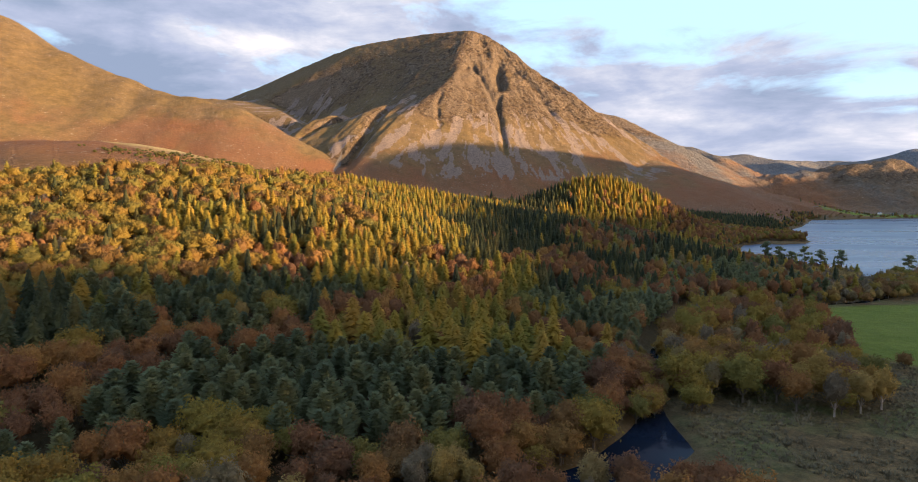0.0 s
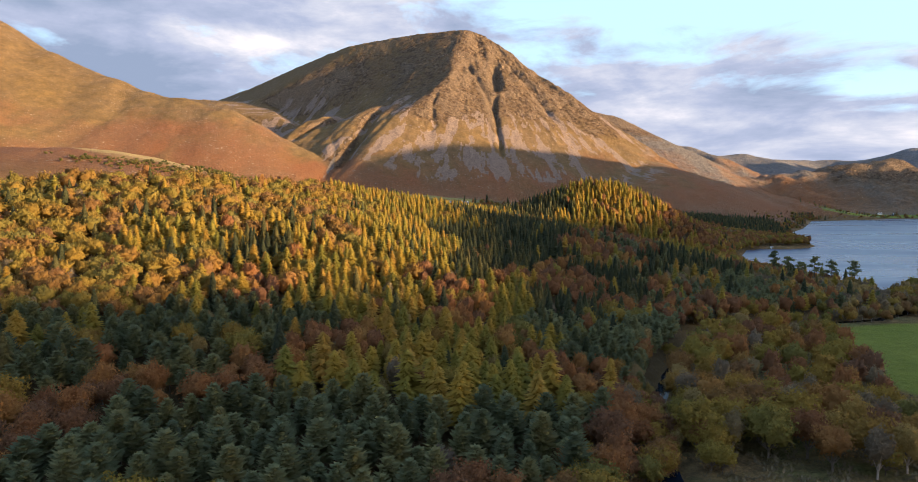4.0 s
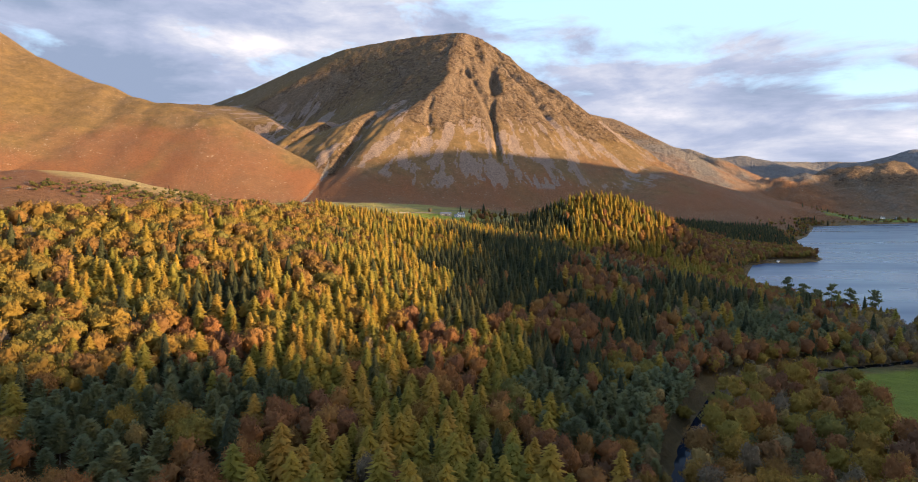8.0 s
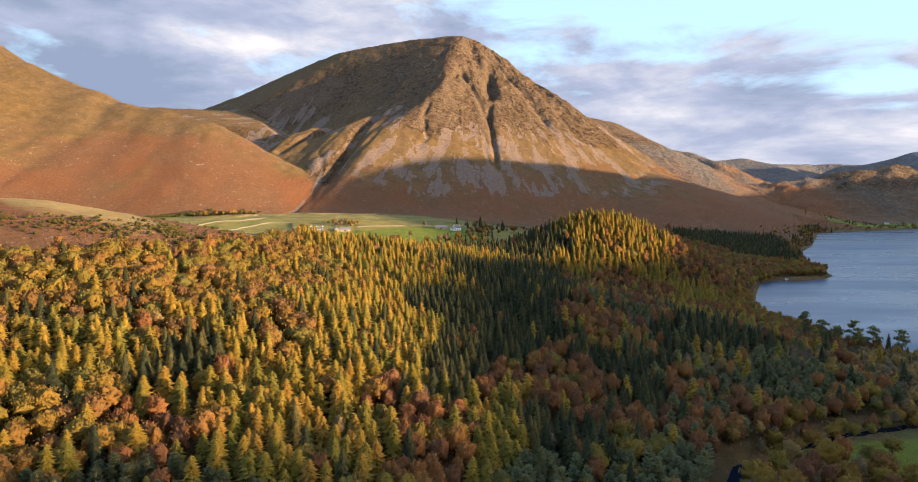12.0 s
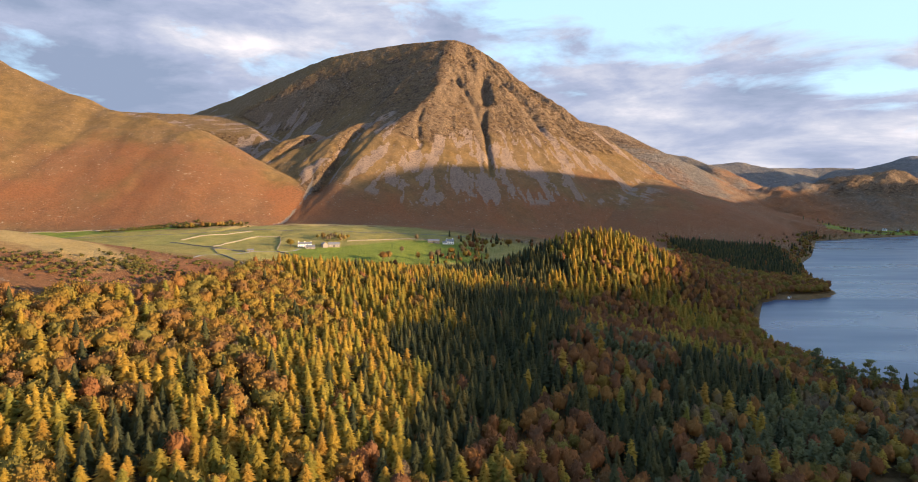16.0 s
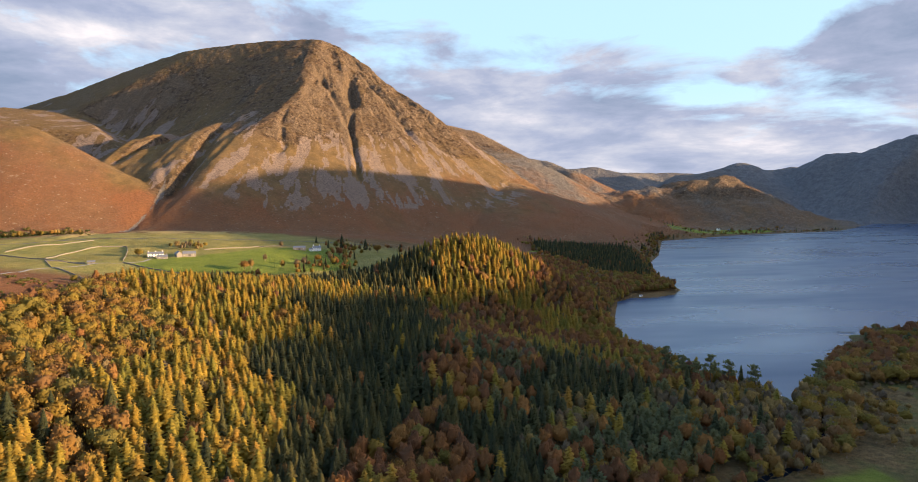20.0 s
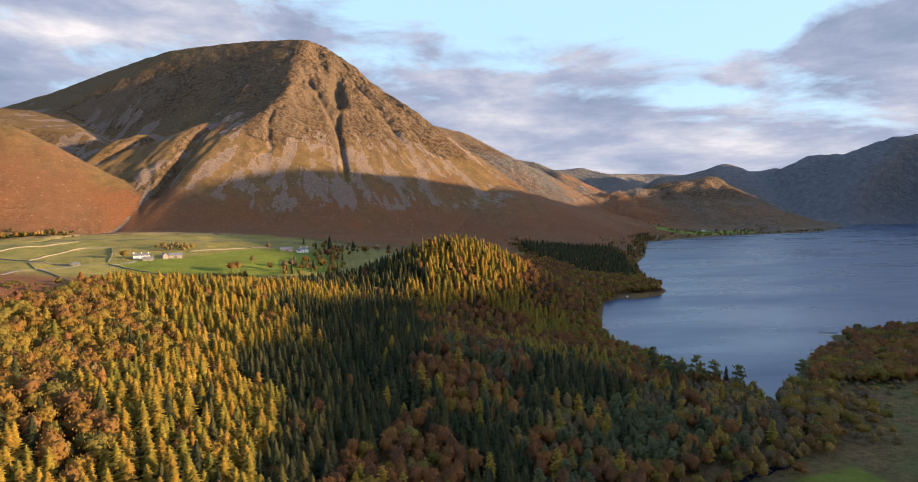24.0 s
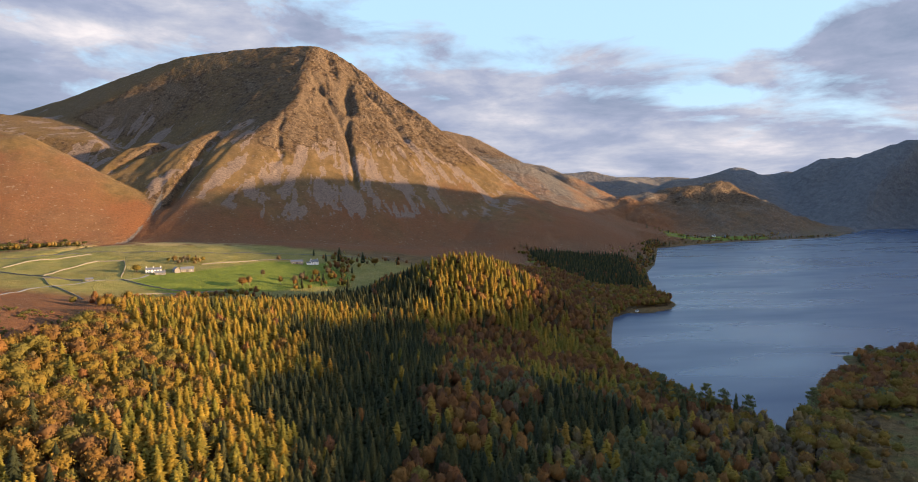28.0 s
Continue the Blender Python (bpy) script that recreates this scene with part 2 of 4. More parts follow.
TIMBER = plain_material("weathered_timber", (0.04, 0.035, 0.03), (0.10, 0.085, 0.07), 2.0)
SHINGLE = plain_material("lake_shingle", (0.16, 0.145, 0.125), (0.34, 0.30, 0.26), 0.9)
TUSSOCK = plain_material("tussock_grass", (0.07, 0.058, 0.026), (0.165, 0.12, 0.06), 0.12)
GORSE = leaf_material("gorse_leaves", (0.07, 0.075, 0.025), (0.11, 0.10, 0.03), (0.15, 0.12, 0.035))
BARK = bark_material("bark", (0.05, 0.036, 0.025), (0.15, 0.115, 0.08))
BARK_PALE = bark_material("pale_bark", (0.16, 0.12, 0.09), (0.34, 0.28, 0.22))
# ---- lie of the land ----
LAKE = np.array([(325, 583), (306, 635), (298, 754), (322, 850), (353, 922), (400, 1020), (436, 1052), (470, 1044), (520, 1072),
                 (552, 1115), (556, 1185), (602, 1290), (644, 1395), (720, 1550), (814, 1698), (950, 1950), (1082, 2197), (1150, 2240),
                 (1519, 2417), (1920, 2509), (2140, 2600), (2500, 2900), (2700, 3060), (3300, 3080), (3000, 2650), (2000, 1720),
                 (1350, 1100), (800, 740), (660, 752), (590, 748), (550, 757), (518, 706), (456, 676), (401, 624), (363, 580)], float)
RIVER = np.array([(-70, 112), (0, 146), (34, 168), (51, 190), (61, 236), (67, 270), (90, 330), (128, 400), (200, 442), (264, 463),
                  (300, 490), (338, 540), (344, 590)], float)


def smooth(a, lo, hi):
    k = np.clip((a - lo) / (hi - lo), 0, 1)
    return k * k * (3 - 2 * k)


def to_line(x, y, pts, closed=False):
    """Distance to a polyline, and how far along it (in points) the nearest place lies."""
    best, where = np.full(x.shape, 1e9), np.zeros(x.shape)
    n = len(pts)
    for i in range(n if closed else n - 1):
        (ax, ay), (bx, by) = pts[i][:2], pts[(i + 1) % n][:2]
        dx, dy = bx - ax, by - ay
        k = np.clip(((x - ax) * dx + (y - ay) * dy) / (dx * dx + dy * dy), 0, 1)
        d = np.hypot(x - ax - k * dx, y - ay - k * dy)
        near = d < best
        best, where = np.where(near, d, best), np.where(near, i + k, where)
    return best, where


def inside(x, y, pts):
    odd = np.zeros(x.shape, bool)
    n = len(pts)
    for i in range(n):
        (ax, ay), (bx, by) = pts[i], pts[(i + 1) % n]
        if ay != by:
            odd ^= ((ay > y) != (by > y)) & (x < (bx - ax) * (y - ay) / (by - ay) + ax)
    return odd


def hashed(i, j, seed):
    h = (i * 374761393 + j * 668265263 + seed * 974634777) & 0xFFFFFFFF
    h = ((h ^ (h >> 13)) * 1274126177) & 0xFFFFFFFF
    return ((h ^ (h >> 16)) & 0xFFFF) / 65535.0


def value_noise(x, y, seed=0):
    i, j = np.floor(x).astype(np.int64), np.floor(y).astype(np.int64)
    u, v = x - i, y - j
    u, v = u * u * u * (u * (u * 6 - 15) + 10), v * v * v * (v * (v * 6 - 15) + 10)
    a, b = hashed(i, j, seed), hashed(i + 1, j, seed)
    c, d = hashed(i, j + 1, seed), hashed(i + 1, j + 1, seed)
    return (a * (1 - u) + b * u) * (1 - v) + (c * (1 - u) + d * u) * v - 0.5


def fbm(x, y, octaves=4, seed=0, gain=0.5):
    total, amp = 0.0, 1.0
    for k in range(octaves):
        total = total + amp * value_noise(x, y, seed + 17 * k)
        x, y, amp = x * 2.03 + 11.3, y * 2.03 + 5.7, amp * gain
    return total


def crest(x, y, pts, slope, soft=40.0, blend=0.0):
    """Height of a ridge whose crest runs through the points (x, y, z) and falls off at the slope."""
    best = np.full(x.shape, -1e4)
    for (ax, ay, az), (bx, by, bz) in zip(pts[:-1], pts[1:]):
        dx, dy = bx - ax, by - ay
        k = np.clip(((x - ax) * dx + (y - ay) * dy) / (dx * dx + dy * dy), 0, 1)
        d = np.hypot(x - ax - k * dx, y - ay - k * dy)
        one = az + (bz - az) * k - slope * (np.sqrt(d * d + soft * soft) - soft)
        best = soft_max(best, one, blend) if blend else np.maximum(best, one)
    return best


def soft_max(a, b, k):
    h = np.clip(0.5 + 0.5 * (a - b) / k, 0, 1)
    return b * (1 - h) + a * h + k * h * (1 - h)


def hump(x, y, cx, cy, sx, sy, turn):
    c, s = np.cos(turn), np.sin(turn)
    u, v = (x - cx) * c + (y - cy) * s, -(x - cx) * s + (y - cy) * c
    return np.exp(-(u / sx) ** 2 - (v / sy) ** 2)


HUMPS = [(-340, 560, 210, 170, 0.0), (-150, 640, 260, 150, -0.3), (0, 800, 230, 120, 0.75), (150, 925, 95, 80, 0.5),
         (-120, 430, 170, 110, 0.0), (-650, 700, 400, 300, 0.0), (250, 960, 90, 80, 0.6), (-330, 330, 160, 160, 0.0),
         (-160, 1420, 520, 330, 0.0), (100, 590, 90, 90, 0.0)]
HEIGHTS = [53, 13, 24, 54, 21, 49, 35, 12, 32, 17]


def lowland(x, y):
    dl, _ = to_line(x, y, LAKE, True)
    dr, along = to_line(x, y, RIVER)
    within = inside(x, y, LAKE)
    d = np.minimum(dl, dr)
    bank = np.interp(y, [-600, 60, 236, 330, 442, 590, 800, 3000], [60, 60, 61, 90, 200, 344, 500, 3300])
    right = smooth(x - bank, 0, 40) * (1 - smooth(y, 2300, 2500) * smooth(2600 - x, 0, 200))
    z = (1 - right) * 85 * (1 - np.exp(-(d / 700) ** 1.3)) + right * 0.012 * np.minimum(d, 300) + 0.6 * smooth(d, 0, 6) + 0.4
    return z, dl, dr, along, within, right


def grasmoor(x, y):
    """The big fell: a sunlit craggy front, a shaded flank crossed by lit ribs, and a domed top."""
    px, py, pz = x + 88, y - 2640, 749
    turn, reach = np.arctan2(x + 60, 2830 - y), np.hypot(x + 60, y - 2830)
    rib1 = fbm(turn * 13, reach / 420, 4, 3, 0.55)
    rib2 = fbm((0.93 * x - 0.37 * y) / 62, (0.37 * x + 0.93 * y) / 620, 4, 9, 0.55)
    crag = fbm(x / 40, y / 30, 4, 21, 0.68)
    step = fbm(x / 60, y / 60, 3, 23)
    front = pz - 0.39 * px + 0.713 * py
    high = smooth(front, 300, 520)
    front = front + (7 + 9 * high) * rib1 + (2.0 + 5.5 * high) * crag
    front = front + 3.2 * np.abs(np.sin(front / 13 + 5 * step)) * smooth(front, 260, 330)
    # the buttress beside the arete
    front = front + 26 * hump(x, y, -150, 2290, 70, 150, 0.1)
    dome = np.interp(x, [-1900, -1330, -1050, -815, -600, -400, -306, -236, -88, 120], [470, 522, 578, 664, 730, 753, 760, 762, 756, 756]) - 0.05 * np.maximum(py + 0.35 * px, 0) + 2.5 * crag
    low = smooth(-py, 380, 720)
    left = pz + 0.237 * px + 0.597 * py
    left = left + px * (0.20 - 0.32 * low) * smooth(dome - left, 20, 260) + 12 * rib2 * smooth(dome - left, 60, 240) + 2.5 * crag
    gill = 742 + 0.464 * (x + 550) + 0.539 * (y - 2800) + 18 * rib2 * smooth(dome - left, 60, 240) + 2.5 * crag
    for pts, height, width in (([(-175, 2500), (-250, 2360), (-300, 2262), (-368, 2043), (-432, 1819)], 22, 44), ([(-390, 2330), (-410, 2266), (-466, 2123), (-556, 1889)], 25, 44)):
        d, along = to_line(x, y, pts)
        rise = height * smooth(along, 0, 1.4) * (1 - 0.5 * smooth(along, len(pts) - 2, len(pts) - 1)) * np.exp(-(d / width) ** 2)
        left, gill = left + rise, gill + rise
    rear = np.interp(x, [-200, -88, -31, 38, 108, 193, 300, 420, 900], [775, 756, 739, 701, 634, 548, 452, 350, -60]) - 0.1 * py + 6 * crag
    z = -soft_max(-front, -left, 14)
    z = -soft_max(-z, -gill, 24)
    # the slope beyond the gill turns back to the sun
    beyond = np.minimum(np.minimum(366 - 0.10 * (x + 750) + 0.20 * (y - 2250), 366 + 0.9 * (y - 2200)), 366 - 0.5 * (x + 720)) + 4 * crag
    z = soft_max(z, np.minimum(beyond, 470), 18)
    z = -soft_max(-np.minimum(z, rear), -dome, 26)
    for pts, width, depth in (([(34, 2500), (42, 2430), (44, 2330), (40, 2280)], 17, 34), ([(44, 2300), (36, 2207), (44, 2100), (52, 2000), (50, 1930)], 9, 17),
                              ([(-90, 2470), (-45, 2360), (-5, 2290), (20, 2210), (36, 2140)], 11, 15), ([(20, 2590), (80, 2523), (147, 2433), (213, 2317), (253, 2200)], 13, 13),
                              ([(-300, 2200), (-332, 2025), (-354, 1873), (-376, 1755), (-390, 1700)], 17, 24),
                              ([(-395, 2300), (-436, 2170), (-467, 2013), (-538, 1915), (-570, 1850)], 15, 20), ([(-110, 2560), (-140, 2480), (-120, 2410)], 13, 14),
                              ([(130, 2560), (210, 2470), (300, 2330), (370, 2200)], 12, 9), ([(-150, 2170), (-165, 2080), (-150, 1990), (-170, 1900)], 9, 7)):
        d, along = to_line(x + 7 * step, y, pts)
        ends = smooth(along, 0, 0.7) * (1 - smooth(along, len(pts) - 1.9, len(pts) - 1))
        z = z - depth * ends * np.exp(-(d / width) ** 2)
    return z


def ground(x, y, fine=True):
    z, dl, dr, along, within, right = lowland(x, y)
    for h, (cx, cy, sx, sy, turn) in zip(HEIGHTS, HUMPS):
        z = z + h * hump(x, y, cx, cy, sx, sy, turn) * (1 - right)
    rough = fbm(x / 160, y / 160, 4, 5)
    big = grasmoor(x, y)
    side = crest(x, y, [(-2300, 2250, 860), (-1579, 2050, 660), (-1354, 2000, 535), (-1120, 1950, 443), (-1000, 1922, 396), (-879, 1895, 367),
                        (-733, 1851, 332), (-655, 1828, 292), (-577, 1805, 249), (-495, 1780, 210), (-448, 1767, 181), (-422, 1760, 149)], 0.72, 40, 20) - 4 + 4 * rough
    side = side + 2.5 * fbm((0.9 * x + 0.4 * y) / 210, (0.4 * x - 0.9 * y) / 700, 3, 31) + 1.5 * fbm(x / 40, y / 40, 3, 33)
    side = side - 6 * np.exp(-(to_line(x, y, [(-1040, 1900), (-1010, 1780), (-1040, 1640), (-1090, 1500)])[0] / 26) ** 2)
    tail = crest(x, y, [(400, 2330, 290), (550, 2245, 203), (694, 2300, 165), (907, 2400, 120), (1092, 2450, 86), (1280, 2500, 44)], 0.4, 40) + 9 * rough
    wing = crest(x, y, [(100, 3350, 560), (511, 3300, 512), (623, 3290, 490), (740, 3280, 430), (850, 3200, 362), (930, 3050, 275), (1006, 2900, 190), (1130, 2740, 100)], 0.55, 30) + 9 * rough
    rest = crest(x, y, [(800, 3900, 400), (1033, 3800, 390), (1148, 3750, 360), (1225, 3600, 305), (1400, 3400, 150)], 0.5, 40) + 20 * rough
    far = crest(x, y, [(1000, 4150, 350), (1376, 4100, 337), (1615, 4100, 345), (1743, 4000, 303), (1900, 4200, 312), (2109, 4350, 316), (2377, 4300, 318)], 0.55, 25) + 10 * rough
    gable = crest(x, y, [(2100, 3960, 285), (2268, 3950, 301), (2376, 3950, 324), (2486, 3950, 357), (2555, 3950, 368), (2625, 3950, 354), (2711, 3950, 322), (2824, 3950, 326), (2939, 3950, 345)], 0.6, 18) + 5 * rough
    knott = crest(x, y, [(1000, 3000, 160), (1170, 3000, 172), (1347, 3000, 182), (1523, 3060, 204), (1660, 3060, 225), (1740, 3060, 238), (1824, 3060, 247), (1900, 3060, 240), (1995, 3060, 190), (2078, 3050, 162), (2149, 3030, 106),
                         (2283, 3000, 66), (2490, 2940, 10)], 0.62, 20) + 20 * fbm(x / 60, y / 60, 4, 41, 0.65)
    stile = crest(x, y, [(2560, 3930, 150), (2708, 3900, 208), (2881, 3850, 332), (3032, 3750, 424), (3133, 3600, 418), (3244, 3500, 492),
                         (3317, 3450, 507), (3421, 3400, 508), (3800, 3280, 530), (4600, 3250, 420)], 0.75, 30) + 26 * rough
    # the fell across the lake, out of view, its crest shaped to keep the low sun off the water and the near woods
    across = crest(x, y, [(3960, 3300, 420), (3960, 2800, 400), (3960, 2460, 390), (3960, 2340, 480), (3960, 2250, 480), (3200, 2080, 400), (2700, 1900, 400), (2300, 1692, 416), (2300, 1599, 448),
                          (2300, 1489, 490), (2300, 1349, 528), (2300, 1230, 548), (2300, 1170, 547), (2300, 1075, 536), (2300, 1003, 524), (2300, 937, 503), (2300, 856, 456), (2300, 638, 402),
                          (2300, 583, 382), (2300, 480, 350), (2300, 400, 336), (2300, 320, 325), (2300, 240, 324), (2300, 180, 342), (2300, 60, 368), (2300, 21, 371), (2300, -66, 363), (2300, -130, 354), (2300, -214, 343),
                          (2300, -288, 331), (2300, -327, 338), (2300, -354, 348), (2300, -391, 358), (2300, -440, 376), (2300, -1600, 390)], 1.3, 6)
    hills = np.maximum.reduce([side, tail, wing, rest, far, gable, knott, stile, across])
    hills = np.maximum(hills, big)
    z = soft_max(z, hills, 34)
    z = np.minimum(z, 0.6 + 0.42 * dl + (dl / 15) ** 2)
    if fine:
        z = z + 2.2 * fbm(x / 38, y / 38, 3, 55) * smooth(z, 6, 40)
    # the gill that runs out of the cleft between the fells
    dg, _ = to_line(x, y, GILL)
    z = z - 5 * np.exp(-(dg / 10) ** 2)
    z = np.where(within, -np.minimum(6, 0.2 + 0.12 * dl), z)
    wide = np.interp(along, [0, 1, 2, 3, 3.5, 4, 5, 12], [4, 5, 8, 9.0, 3, 1.3, 1.0, 1.0])
    z = np.minimum(z, np.where(dr < wide + 5, -1.2 + 2.2 * smooth(dr, wide - 2, wide + 5), z))
    return z


GILL = [(-425, 1840), (-406, 1787), (-408, 1699), (-426, 1575), (-455, 1500), (-462, 1400), (-470, 1330), (-560, 1275), (-800, 1225), (-1000, 1200)]


def grid_mesh(name, xs, ys, shares):
    """The ground as one sheet on a graded grid, with the share of each cover and haze tone stored on its points."""
    gx, gy = np.meshgrid(xs, ys)
    gz = ground(gx, gy)
    nx, ny = len(xs), len(ys)
    me = bpy.data.meshes.new(name)
    me.vertices.add(nx * ny)
    me.vertices.foreach_set("co", np.stack([gx, gy, gz], -1).astype(np.float32).ravel())
    i = (np.arange(ny - 1)[:, None] * nx + np.arange(nx - 1)[None]).ravel()
    quads = np.stack([i, i + 1, i + nx + 1, i + nx], -1).astype(np.int32)
    me.loops.add(quads.size)
    me.loops.foreach_set("vertex_index", quads.ravel())
    me.polygons.add(len(quads))
    me.polygons.foreach_set("loop_start", np.arange(0, quads.size, 4, dtype=np.int32))
    me.polygons.foreach_set("use_smooth", np.ones(len(quads), bool))
    me.update()
    for key, val in shares(gx, gy, gz).items():
        me.attributes.new(key, "FLOAT", "POINT").data.foreach_set("value", val.astype(np.float32).ravel())
    return me


def graded(lo, hi, fine_lo, fine_hi, step, grow):
    """Grid lines: even between fine_lo and fine_hi, ever wider outside."""
    mid = list(np.arange(fine_lo, fine_hi + 0.1, step))
    a, s = mid[0], step
    left = []
    while a > lo:
        s *= grow
        a -= s
        left.append(a)
    b, s = mid[-1], step
    right = []
    while b < hi:
        s *= grow
        b += s
        right.append(b)
    return np.array(left[::-1] + mid + right)


WOOD_EDGE = np.array([(-420, 60), (-470, 330), (-330, 400), (-274, 432), (-240, 462), (-211, 492), (-186, 512), (-174, 560), (-166, 610), (-152, 680), (-165, 790),
                      (-150, 900), (-60, 940), (20, 960), (80, 1000), (180, 1020), (290, 1000), (380, 1060), (440, 1060), (395, 1015), (345, 922), (314, 850), (290, 754),
                      (298, 640), (330, 583), (288, 494), (198, 452), (124, 412), (86, 340), (62, 275), (57, 240), (42, 212), (34, 185), (20, 172), (30, 150), (60, 150), (40, 60)], float)
MEADOW = np.array([(151, 416), (218, 432), (262, 447), (300, 452), (312, 300), (190, 262), (172, 300), (196, 385)], float)
FIELDS = [np.array(p, float) for p in (
    [(-272, 1092), (-235, 1030), (-168, 1010), (-85, 1060), (20, 1120), (30, 1190), (-12, 1272), (-117, 1261), (-207, 1166), (-262, 1130)],
    [(-960, 1330), (-890, 1352), (-757, 1400), (-655, 1330), (-700, 1250), (-820, 1230)],
    [(-746, 1404), (-650, 1452), (-585, 1492), (-545, 1484), (-586, 1410), (-648, 1334)],
    [(422, 1553), (506, 1576), (520, 1640), (484, 1674)],
    [(1180, 2310), (1500, 2450), (1760, 2520), (1760, 2590), (1500, 2570), (1220, 2420)])]
VALLEY = np.array([(-760, 1080), (-300, 960), (50, 1000), (150, 1300), (-100, 1440), (-450, 1420), (-820, 1270)], float)
HAY = [np.array(p, float) for p in (
    [(-520, 1110), (-367, 1138), (-326, 1244), (-400, 1330), (-560, 1300)],
    [(-370, 1080), (-262, 1128), (-235, 1040), (-300, 990), (-380, 1010)])]


def edge(x, y, poly, width):
    d, _ = to_line(x, y, poly, True)
    return smooth(np.where(inside(x, y, poly), d, -d), -width, width)


def cover(x, y, z):
    e = 14.0
    sx, sy = (ground(x + e, y) - ground(x - e, y)) / (2 * e), (ground(x, y + e) - ground(x, y - e)) / (2 * e)
    steep = np.hypot(sx, sy)
    wobble = fbm(x / 120, y / 120, 4, 77)
    patchy = fbm(x / 40, y / 40, 4, 78)
    fell = smooth(y, 1680, 1760) * (1 - smooth(z - grasmoor(x, y), 25, 50)) * (1 - smooth(y, 2900, 3000))
    skirt = np.maximum(fell, smooth(y, 1700, 1760) * smooth(x, -330, -250) * (1 - smooth(x, 800, 1000)) * (1 - smooth(y, 2900, 3000)))
    green = np.maximum.reduce([edge(x, y, p, 4) for p in FIELDS] + [edge(x, y, MEADOW, 3)])
    hay = np.maximum(np.maximum.reduce([edge(x, y, p, 4) for p in HAY]), 0.8 * edge(x, y, VALLEY, 30))
    wood = edge(x, y, WOOD_EDGE, 6)
    right = (x > np.interp(y, [-600, 60, 236, 330, 442, 590, 800, 3000], [60, 60, 61, 90, 200, 344, 500, 3300])) & (z < 8) & (y < 1200)
    turn, reach = np.arctan2(x + 60, 2830 - y), np.hypot(x + 60, y - 2830)
    streak = fbm(turn * 38, reach / 95, 6, 91, 0.66)
    streak = np.where(x < -230, fbm((0.93 * x - 0.37 * y) / 30, (0.37 * x + 0.93 * y) / 150, 6, 92, 0.62), streak)
    scree = skirt * smooth(z, 95, 150) * (1 - smooth(z + 130 * wobble - 90 * smooth(-x, 180, 330), 290, 400)) * smooth(streak + 0.5 * patchy + 0.13 + 0.05 * smooth(z, 150, 230) - 0.16 * smooth(-x, 200, 260), 0.06, 0.34) * (1 - 0.55 * smooth(x, 420, 620))
    rock = fell * smooth(z + 80 * wobble, 240, 340) * (0.50 + 0.45 * smooth(steep, 0.7, 1.3)) * (0.62 + 0.38 * smooth(x, -420, -250)) + 0.5 * smooth(steep, 0.8, 1.3) * smooth(z, 90, 160)
    # second hump: dark rock tone in place of shade on the hill behind
    rock = rock + 0.8 * hump(x, y, 1800, 3030, 300, 170, 0.0) + 0.95 * hump(x, y, 620, 3230, 260, 170, -0.6)
    bracken = smooth(z + 60 * smooth(x, -200, 0), 62, 90) * (1 - hump(x, y, -1100, 1950, 600, 90, 0.3)) * (1 - smooth(z + 200 * wobble + 60 * fell, 100, 340)) * smooth(y, 1380, 1500) * (1 - 0.75 * smooth(x, 1300, 1700))
    bracken = bracken * (1 - 0.85 * fell * smooth(z + 40 * patchy, 175, 235))
    moor = hump(x, y, -300, 640, 260, 170, 0.0) + hump(x, y, -420, 830, 200, 150, 0.0)
    pale = np.maximum(hump(x, y, -310, 605, 90, 40, -0.35), np.maximum(0.85 * hump(x, y, -290, 1440, 170, 90, -0.5), 0.8 * hump(x, y, -430, 1420, 140, 100, -0.3)) * smooth(patchy, -0.5, 0.0))
    bracken = np.maximum(bracken, hump(x, y, -345, 1400, 60, 16, -0.1) + hump(x, y, -400, 1500, 90, 22, 0.9) + hump(x, y, -215, 1400, 30, 9, 0.0))
    pale = pale * (1 - np.clip(hump(x, y, -345, 1400, 60, 16, -0.1) + hump(x, y, -400, 1500, 90, 22, 0.9) + hump(x, y, -215, 1400, 30, 9, 0.0), 0, 1))
    bracken = np.maximum(bracken, np.minimum(1.5 * moor, 1.1) * smooth(wobble, -0.6, -0.2))
    dg, _ = to_line(x, y, GILL)
    stony = (1 - smooth(dg + 7 * patchy, 1, 6)) * 0.6
    rock = rock + 0.55 * hump(x, y, -415, 1760, 30, 60, 0.0)
    # where the farther fells' colour is toned down for haze
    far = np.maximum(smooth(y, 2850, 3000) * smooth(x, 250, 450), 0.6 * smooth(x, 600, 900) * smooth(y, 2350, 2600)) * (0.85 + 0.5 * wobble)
    # the hill behind the big fell: its shade is put into the colour
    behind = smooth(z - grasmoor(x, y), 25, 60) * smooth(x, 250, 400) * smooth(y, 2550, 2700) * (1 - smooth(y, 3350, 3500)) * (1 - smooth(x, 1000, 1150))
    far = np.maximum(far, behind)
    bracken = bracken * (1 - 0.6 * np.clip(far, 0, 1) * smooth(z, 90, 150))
    # how far the painted haze blue-grey reaches: ridge and hills past the lake
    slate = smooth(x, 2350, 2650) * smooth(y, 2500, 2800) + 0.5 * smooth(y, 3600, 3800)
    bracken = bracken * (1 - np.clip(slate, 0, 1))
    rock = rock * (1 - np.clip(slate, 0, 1))
